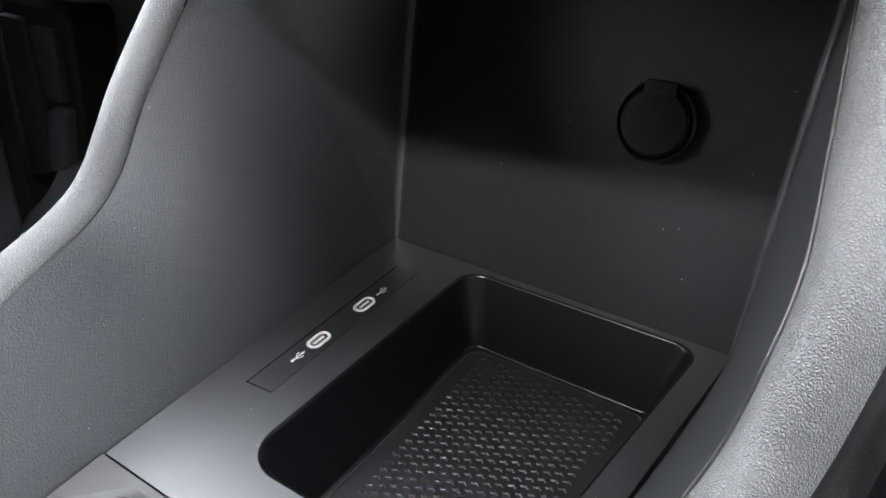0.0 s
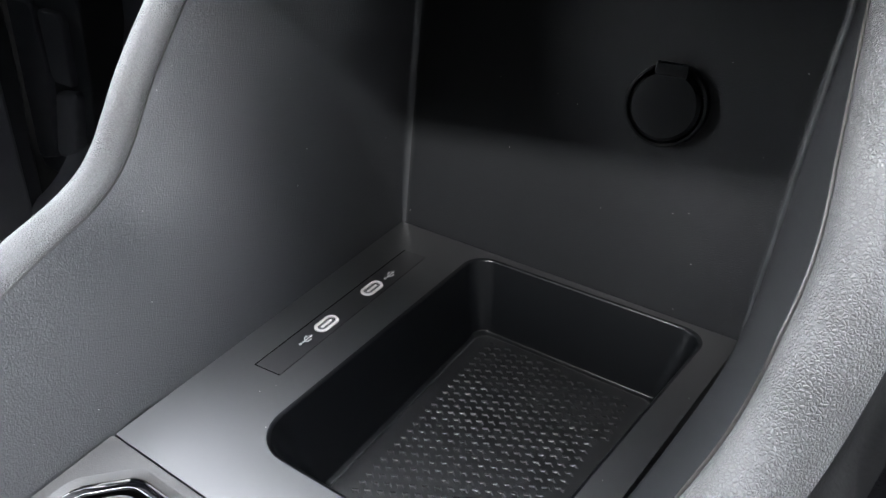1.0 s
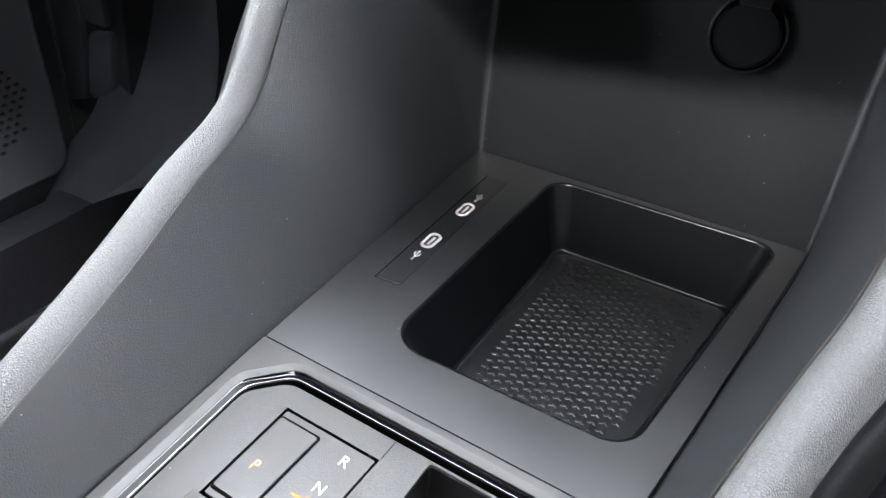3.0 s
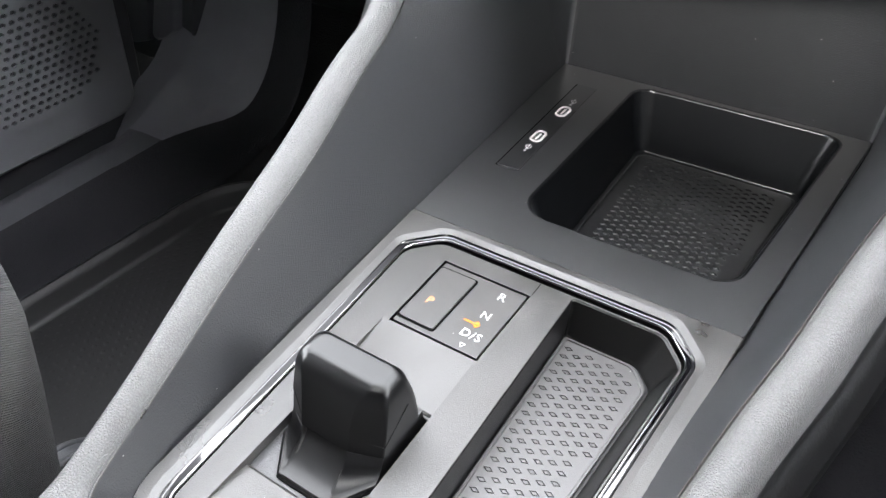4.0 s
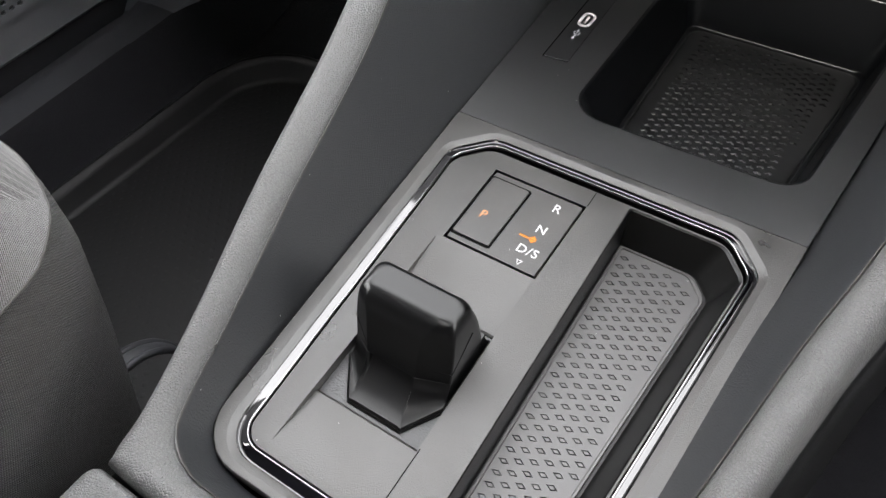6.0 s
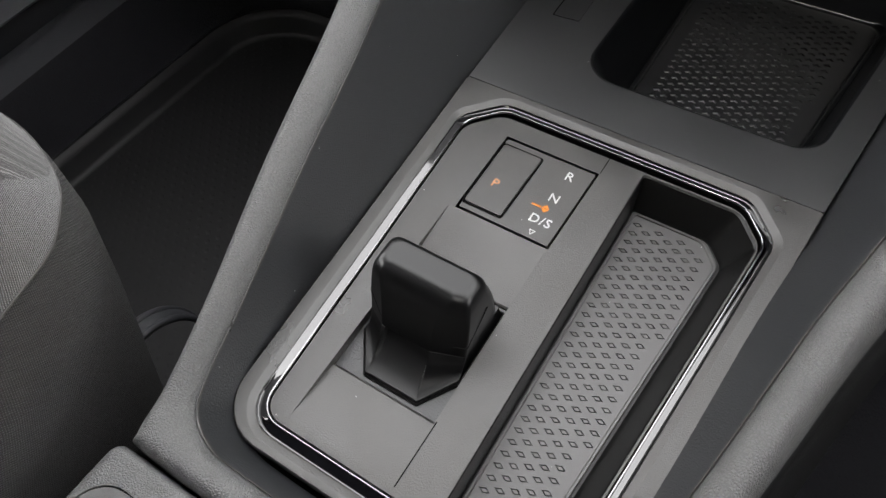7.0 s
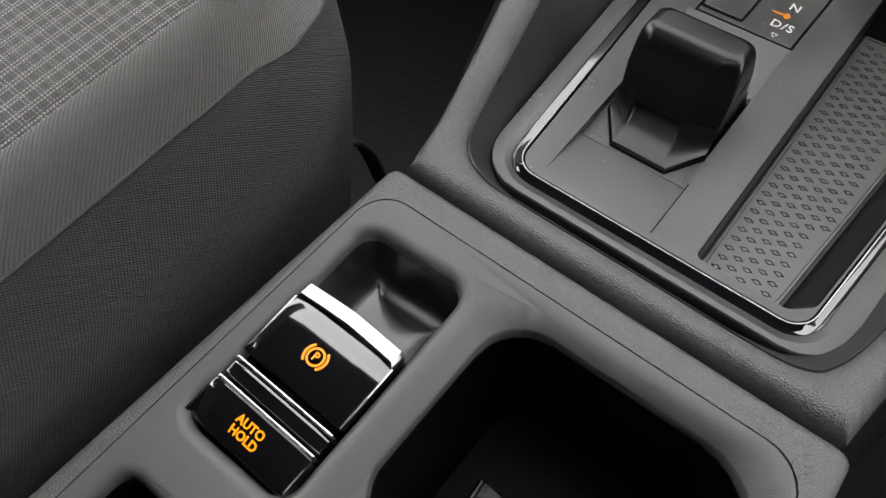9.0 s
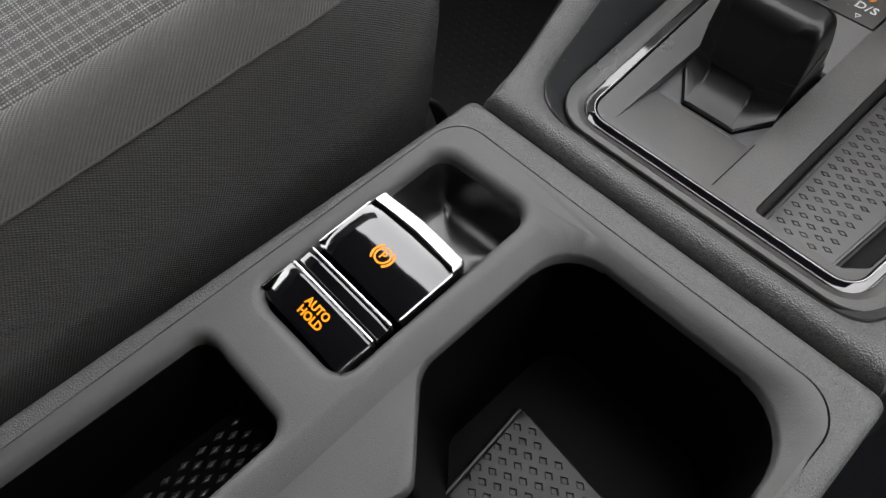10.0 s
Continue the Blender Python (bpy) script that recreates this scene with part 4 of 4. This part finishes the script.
brake = part("brake_button", key_cap(-0.2135, -0.1912, 0.0008, 0.0134, 0.05), PIANO, switch, "gloss black parking brake button", sharp=50)
strip = part("middle_strip", key_cap(-0.2222, -0.2168, 0.0, 0.0130, 0.10), PIANO, switch, "gloss black strip", sharp=50)
bm = bmesh.new()
box(bm, SX[0], SX[1], -0.2166, -0.2156, 0.006, 0.0136, 0.0003)
part("chrome_line", bm, SATINCHROME, switch, "thin chrome line")
bm = bmesh.new()
box(bm, SX[0], SX[1], -0.2240, -0.2228, 0.006, 0.0138, 0.0003)
part("chrome_line", bm, SATINCHROME, switch, "thin chrome line")
hold = part("hold_button", key_cap(-0.2365, -0.2242, 0.0, 0.0134, 0.27), PIANO, switch, "gloss black hold button", sharp=50)
for x in (SX[0] - 0.0003, SX[1] + 0.0003):
    for y0, y1 in ((-0.2362, -0.2245), (-0.2132, -0.1915)):
        bm = bmesh.new()
        box(bm, x - 0.0003, x + 0.0003, y0, y1, 0.006, 0.0136, 0.0002, 1)
        part("side_line", bm, DARKCHROME, switch, "thin chrome side line")
lettering("hold_upper_word", "AUTO", -0.0118, -0.2284, 0.01405, 0.0026, AMBER, hold, bold=0.00012, lean=15.1, label="amber lit word")
lettering("hold_lower_word", "HOLD", -0.0118, -0.2318, 0.01315, 0.0026, AMBER, hold, bold=0.00012, lean=15.1, label="amber lit word")
bm = bmesh.new()
SZ = 0.01425
cx, cy = -0.0118, -0.2025
loft(bm, [at_z(ring(cx, cy, r, 28), z) for r, z in ((0.0030, SZ), (0.0030, SZ + 0.0001), (0.0023, SZ + 0.0001), (0.0023, SZ))])
for a0 in (-50, 130):
    arc = [radians(a0 + 100 * k / 10) for k in range(11)]
    loft(bm, [[(cx + r * math.cos(w), cy + r * math.sin(w), z) for w in arc] for r, z in ((0.0034, SZ), (0.0034, SZ + 0.0001), (0.0042, SZ + 0.0001), (0.0042, SZ))], closed=False)
part("brake_sign", bm, AMBER, brake, "lit amber ring sign")
lettering("brake_letter", "P", cx, cy, SZ + 0.0001, 0.0026, AMBER, brake, bold=0.0001)

# ---- front seat ----
seat = thing("front_seat", "dark grey cloth seat cushion with checked centre and piped side seam", "car seat")
PLAN = [(-0.530, -0.62), (-0.0655, -0.62), (-0.0655, -0.0660), (-0.530, -0.0660)]
PLAN_R = [0.02, 0.02, 0.118, 0.118]
# how far in from the plan's outline at the side and at the front, and how high at the side and at the front
COVER = [(0.030, 0.048, -0.245, -0.245), (0.024, 0.031, -0.160, -0.160), (0.012, 0.0152, -0.090, -0.090), (0.004, 0.0054, -0.045, -0.045), (0.0, -0.0016, -0.010, -0.010),
         (0.0025, -0.0033, 0.012, 0.014), (0.0095, 0.0012, 0.030, 0.035), (0.0172, 0.0018, 0.0392, 0.0520), (0.0192, 0.0022, 0.0417, 0.0570), (0.0220, 0.0025, 0.0445, 0.0623),
         (0.027, 0.0038, 0.0500, 0.0698), (0.033, 0.0064, 0.0535, 0.0743), (0.0385, 0.0095, 0.0548, 0.0761), (0.0415, 0.0115, 0.0553, 0.0768), (0.047, 0.0150, 0.0565, 0.0773),
         (0.075, 0.039, 0.0610, 0.0778), (0.110, 0.072, 0.0650, 0.0760), (0.160, 0.120, 0.0665, 0.0730), (0.220, 0.180, 0.0675, 0.0700)]
N_CORNER = 20


def cover_ring(d, front, z, z_front):
    def height(x, y):
        w = min(max((y + 0.1084) / 0.055, 0), 1)
        return z + (z_front - z) * w * w * (3 - 2 * w)
    return at_z(rpoly(inset(PLAN, [d, d, front, d]), [max(r - (d + front) * 0.4, 0.004) for r in PLAN_R], N_CORNER), height)


STEP = N_CORNER + 1
# which ring of the plain form the two seams follow, from the side (column nought) round to the front
SIDE_SEAM = [(0, 7.8), (2, 7.45), (4, 6.85), (5.75, 6.3), (7.5, 6.0), (9.75, 5.6), (11.75, 5.4), (13.5, 5.2), (20, 5.2)]
TOP_SEAM = [(0, 13), (2, 12.6), (5.5, 11.3), (6.5, 10.9), (8.25, 10.5), (9.25, 10.0), (10.5, 9.1), (12, 6.6), (13.5, 5.6), (14.5, 5.3), (20, 5.3)]
RINGS = 25


def column(j):
    """The column counted from the side towards the front, the same on both corners."""
    return max(j - 2 * STEP, 0) if j < 3 * STEP else N_CORNER - (j - 3 * STEP)


def follow(seam, c):
    return float(np.interp(c, *zip(*seam)))


def cover_point(i, j):
    """A point of the cover, and its way up from the base, for a ring and a column: seven rings of side, six of bolster, the rest centre."""
    low, high = follow(SIDE_SEAM, column(j)), follow(TOP_SEAM, column(j))
    top = len(COVER) - 1
    u = min(i, 4) + max(i - 4, 0) / 3 * (low - 4) if i < 7 else low + (i - 7) / 6 * (high - low) if i < 13 else high + (i - 13) / (RINGS - 14) * (top - high)
    k = min(int(u), top - 1)
    f = u - k
    (x, y, z), q = PLAIN[k][j], PLAIN[k + 1][j]
    return (x + (q[0] - x) * f, y + (q[1] - y) * f, z + (q[2] - z) * f - (0.0007 if i in (7, 13) else 0)), RUN[k] + (RUN[k + 1] - RUN[k]) * f


PLAIN = [cover_ring(*c) for c in COVER]
RUN = np.cumsum([0] + [math.dist((p[0], p[2]), (q[0], q[2])) for p, q in zip(COVER, COVER[1:])])
CLOTH = [[cover_point(i, j) for j in range(len(PLAIN[0]))] for i in range(RINGS)]


def seat_part(name, pick, mat, label):
    """The faces of the cushion's cover that pick(ring, column) chooses."""
    b = bmesh.new()
    layer = b.loops.layers.uv.new("UVMap")
    rings = [[c[0] for c in row] for row in CLOTH]
    k = len(rings[0])
    made = {}

    def vert(i, j):
        return made.setdefault((i, j), made.get((i, j)) or b.verts.new(rings[i][j]))
    for i in range(len(rings) - 1):
        for j in range(k):
            if pick(i, j):
                q = ((i, j), (i, (j + 1) % k), (i + 1, (j + 1) % k), (i + 1, j))
                f = b.faces.new([vert(*c) for c in q])
                for lp, (ri, cj) in zip(f.loops, q):
                    (x, y, z), up = CLOTH[ri][cj]
                    if i < 7:
                        lp[layer].uv = (up * 0.74 + (y - x * 0.5) * 0.67, (y - x * 0.5) * 0.74 - up * 0.67)
                    elif i < 13:
                        lp[layer].uv = (0.52 * (y - x * 0.6) - 0.85 * up, 0.85 * (y - x * 0.6) + 0.52 * up)
                    else:
                        w = min(max((column(cj) - 5) / 8, 0), 1)
                        lp[layer].uv = (x, y + w * (RUN[14] - min(up, RUN[14])))
    if name == "seat_centre":
        f = b.faces.new([vert(len(rings) - 1, j) for j in range(k)])
        for lp in f.loops:
            lp[layer].uv = lp.vert.co.xy
    return part(name, b, mat, seat, label, sharp=80)


seat_part("side_cover", lambda i, j: i < 7, SIDECLOTH, "black ribbed cloth side")
seat_part("bolster", lambda i, j: 7 <= i < 13, BOLSTERCLOTH, "plain grey ribbed cloth bolster")
seat_part("seat_centre", lambda i, j: i >= 13, CHECKCLOTH, "grey checked woven cloth")
bm = bmesh.new()
tube(bm, [(x, y, z + 0.0004) for (x, y, z), up in CLOTH[7][STEP + 2 : 3 * STEP]], 0.0006, 6)
part("side_seam", bm, SIDECLOTH_SEAM, seat, "raised stitched seam", sharp=80)

# ---- loop handle beside the seat ----
handle = thing("seat_slide_handle", "dark grey bent seat slide handle under the cushion edge", "handle")
HOOK = smooth_path([(-0.130, -0.112), (-0.092, -0.114), (-0.076, -0.1205), (-0.0650, -0.135), (-0.0590, -0.158), (-0.0550, -0.190)], 5)
bm = bmesh.new()
tube(bm, [(-0.1575, y, z) for y, z in HOOK], 0.0060, 10, flat=0.28)
hook = part("handle_bar", bm, SEAL, handle, sharp=60)
for dx in (-0.0052, 0.0052):
    bm = bmesh.new()
    tube(bm, [(-0.1575 + dx, y, z + 0.0006) for y, z in HOOK], 0.0022, 8)
    part("bar_edge", bm, SEAL, hook, sharp=80)

# ---- door, sill, floor ----
floor = tagged(new("floor"), "black carpeted footwell floor", "floor", kind="structure")
bm = bmesh.new()
FY = ((-1.6, -0.335), (0.30, -0.335), (0.42, -0.31), (0.75, -0.06))
loft(bm, [[(x, y, z) for y, z in FY] for x in (-0.70, 0.75)], closed=False)
part("carpet", bm, CARPET, floor)
mat_thing = thing("floor_mat", "black rubber floor mat with small raised studs", "floor mat")
FM = [(-0.530, -0.20), (-0.100, -0.20), (-0.100, 0.335), (-0.500, 0.335)]
FM_R = [0.03, 0.03, 0.03, 0.10]
bm = bmesh.new()
loft(bm, [at_z(rpoly(inset(FM, d), [r - d for r in FM_R], 8), z) for d, z in ((-0.004, -0.336), (0.0, -0.300), (0.004, -0.292), (0.010, -0.291), (0.017, -0.298), (0.022, -0.312), (0.03, -0.316))], cap_end=True)
part("mat_sheet", bm, FLOORRUBBER, mat_thing, sharp=60)
bm = bmesh.new()
studs(bm, FM, -0.316, 0.013, 0.0085, 0.0035, 0.003, 0.0003, 0.032)
tagged(part("mat_stud", bm, FLOORRUBBER, mat_thing), kind="stuff")

door = thing("door", "dark grey plastic car door trim with a perforated speaker grille", "car door")
DX = -0.670


def on_door(loop, x):
    return [(x, p[0], p[1]) for p in loop]


DOORSHAPE = [(-1.20, -0.268), (0.335, -0.292), (0.366, -0.05), (0.385, 0.26), (-1.20, 0.26)]
DOOR_R = [0.02, 0.060, 0.02, 0.02, 0.02]
LEDGE = [(-1.15, -0.235), (0.318, -0.252), (0.338, -0.04), (0.360, 0.24), (-1.15, 0.24)]
LEDGE_R = [0.01, 0.030, 0.02, 0.02, 0.02]
bm = bmesh.new()
loft(bm, [on_door(rpoly(inset(LEDGE, d), LEDGE_R, 6), DX + z) for d, z in ((0.0, -0.002), (0.0, 0.006), (0.004, 0.009), (0.010, 0.008))], cap_end=True)
part("door_panel", bm, DOOR, door, sharp=40)
bm = bmesh.new()
loft(bm, [on_door(rpoly(inset(DOORSHAPE, d), DOOR_R, 6), DX + z) for d, z in ((0.0, -0.07), (0.0, -0.012), (0.003, -0.004), (0.008, 0.0), (0.06, -0.001))])
part("door_seal", bm, SEAL, door, "black rubber door edge seal", sharp=40)
bm = bmesh.new()
GRILLE = [(-0.02, -0.200), (0.245, -0.212), (0.285, -0.185), (0.302, -0.140), (0.285, -0.092), (-0.02, -0.01)]
cells = []
for r in range(24):
    for c in range(34):
        y, z = -0.01 + c * 0.0105 + (r % 2) * 0.00525, -0.206 + r * 0.0085
        q = inset(GRILLE, 0.006)
        if all((q[(i + 1) % 6][0] - q[i][0]) * (z - q[i][1]) - (q[(i + 1) % 6][1] - q[i][1]) * (y - q[i][0]) > 0 for i in range(6)):
            cells.append([(y + 0.0038 * math.cos(w), z + 0.0026 * math.sin(w)) for w in (k * math.pi / 3 for k in range(6))])
flat = bmesh.new()
holed(flat, [at_z(rpoly(GRILLE, 0.008, 3), 0)] + [at_z(c, 0) for c in cells])
for f in flat.faces:
    bm.faces.new([bm.verts.new((DX + 0.0125, v.co.x, v.co.y)) for v in f.verts])
flat.free()
for c in cells:
    loft(bm, [on_door(c, DX + 0.0125), on_door(c, DX + 0.0095)])
loft(bm, [on_door(rpoly(GRILLE, 0.008, 3), DX + x) for x in (0.0125, 0.008)])
part("speaker_grille", bm, DOOR, door, "perforated speaker grille", sharp=30)
bm = bmesh.new()
loft(bm, [on_door(rpoly(inset(GRILLE, 0.004), 0.006, 3), DX + 0.0092), on_door(rpoly(inset(GRILLE, 0.006), 0.006, 3), DX + 0.0092)], cap_end=True)
part("speaker_gauze", bm, SEAL, door)

sill = tagged(new("sill"), "grey plastic door sill and footwell side trim", "sill", kind="structure")
bm = bmesh.new()
ssec = [(-0.545, -0.335), (-0.560, -0.330), (-0.578, -0.300), (-0.588, -0.280), (-0.600, -0.270), (-0.630, -0.266), (-0.650, -0.268), (-0.660, -0.285), (-0.70, -0.30)]
KICK = ((-1.4, 0, 0, 0), (0.10, 0, 0, 0), (0.23, 0.002, 0.0, -0.01), (0.305, 0.010, 0.006, -0.03), (0.365, 0.024, 0.022, -0.045), (0.415, 0.042, 0.055, -0.055), (0.450, 0.056, 0.11, -0.06), (0.475, 0.066, 0.20, -0.065), (0.49, 0.072, 0.36, -0.07))
run = [[(x + dx, y + dy * k / 8, z + dz + max(k - 5, 0) * 0.016 * min(max((y - 0.29) / 0.08, 0), 1)) for k, (x, z) in enumerate(ssec)] for y, dx, dz, dy in smooth_path(KICK, 4)]
loft(bm, [r[4:] for r in run[:13]], closed=False)
part("sill_trim", bm, SILL, sill, sharp=60)


def along_section(r, k):
    """A point at a fractional place along a section."""
    i = min(int(k), len(r) - 2)
    return tuple(a + (c - a) * (k - i) for a, c in zip(r[i], r[i + 1]))


# the carpet's upper edge sinks from the sill towards the footwell's front
sink = [min(max((i - 11) / 9, 0), 1) for i in range(len(run))]
edge = [4 - 2 * w * w * (3 - 2 * w) for w in sink]
bm = bmesh.new()
loft(bm, [[along_section(r, e + (4 - e) * m / 4) for m in range(4)] + r[4:] for r, e in list(zip(run, edge))[12:]], closed=False)
part("kick_panel", bm, KICKPANEL, sill, "grey footwell side panel", sharp=60)
bm = bmesh.new()
loft(bm, [[along_section(r, e * m / 4) for m in range(5)] for r, e in zip(run, edge)], closed=False)
part("carpet_edge", bm, CARPET, sill, "black carpet turned up against the sill", sharp=60)
# bonnet release on the footwell's side: a recess with a plate and a pull lever
release = thing("bonnet_release", "dark grey bonnet release lever in a black recess", "lever")


def facing(poly, y, r, drop, bevel=0.003):
    """A rounded plate that faces the seats."""
    b = bmesh.new()
    loft(b, [[(p[0], yy, p[1]) for p in rpoly(inset(poly, d), r, 4)] for d, yy in ((0, y + drop), (0, y + bevel), (bevel * 0.4, y + bevel * 0.3), (bevel, y))], cap_end=True)
    return b


part("recess", facing([(-0.752, -0.2220), (-0.712, -0.2250), (-0.638, -0.2035), (-0.606, -0.1746), (-0.591, -0.1220), (-0.5764, -0.0680), (-0.556, 0.0200), (-0.690, 0.0200)], 0.388, 0.010, 0.05), SEAL, release, "black recess")
part("plate", facing([(-0.736, -0.2050), (-0.692, -0.1920), (-0.648, -0.0750), (-0.640, 0.0050), (-0.690, 0.0050)], 0.380, 0.006, 0.012), KICKPANEL, release, "dark grey plate")
part("pull_lever", facing([(-0.6800, -0.1880), (-0.6467, -0.1774), (-0.6250, -0.1628), (-0.5960, -0.0880), (-0.6360, -0.0940)], 0.374, 0.005, 0.02, 0.006), KICKPANEL, release, "dark grey pull lever")
part("lever_root", facing([(-0.644, -0.0840), (-0.604, -0.0840), (-0.585, 0.0000), (-0.632, 0.0000)], 0.380, 0.008, 0.012), KICKPANEL, release)

# ---- cabin shell, unseen: it shapes the light ----
shell = tagged(new("ceiling"), "unseen dark cloth headliner with an opening added for a sun beam", "ceiling", kind="structure")
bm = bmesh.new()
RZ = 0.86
# the inner opening is added so that a sun beam reaches the bin
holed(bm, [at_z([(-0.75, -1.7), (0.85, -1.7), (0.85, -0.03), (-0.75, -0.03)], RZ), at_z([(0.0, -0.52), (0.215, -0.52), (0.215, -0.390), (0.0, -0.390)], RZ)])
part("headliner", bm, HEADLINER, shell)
for nm, x in (("wall_west", -0.78), ("wall_east", 0.88)):
    w = tagged(new(nm), "unseen dark car body side, closed up to limit window light", "wall", kind="structure")
    bm = bmesh.new()
    box(bm, x - 0.03, x + 0.03, -1.7, 1.2, -0.33, 0.20)
    # closed behind the post and above the window to hold back side light
    post, head_z = (-0.60, 0.72) if x < 0 else (-0.08, 0.68)
    box(bm, x - 0.03, x + 0.03, -1.7, post, 0.20, 0.86)
    box(bm, x - 0.03, x + 0.03, post, 0.40, head_z, 0.86)
    box(bm, x - 0.03, x + 0.03, 0.55, 0.62, 0.20, 0.60)
    part("body_side", bm, HEADLINER, w)
w = tagged(new("wall_south"), "unseen dark partition added behind the seats", "wall", kind="structure")
bm = bmesh.new()
box(bm, -0.8, 0.9, -1.76, -1.70, -0.33, 0.86)
part("partition", bm, HEADLINER, w)
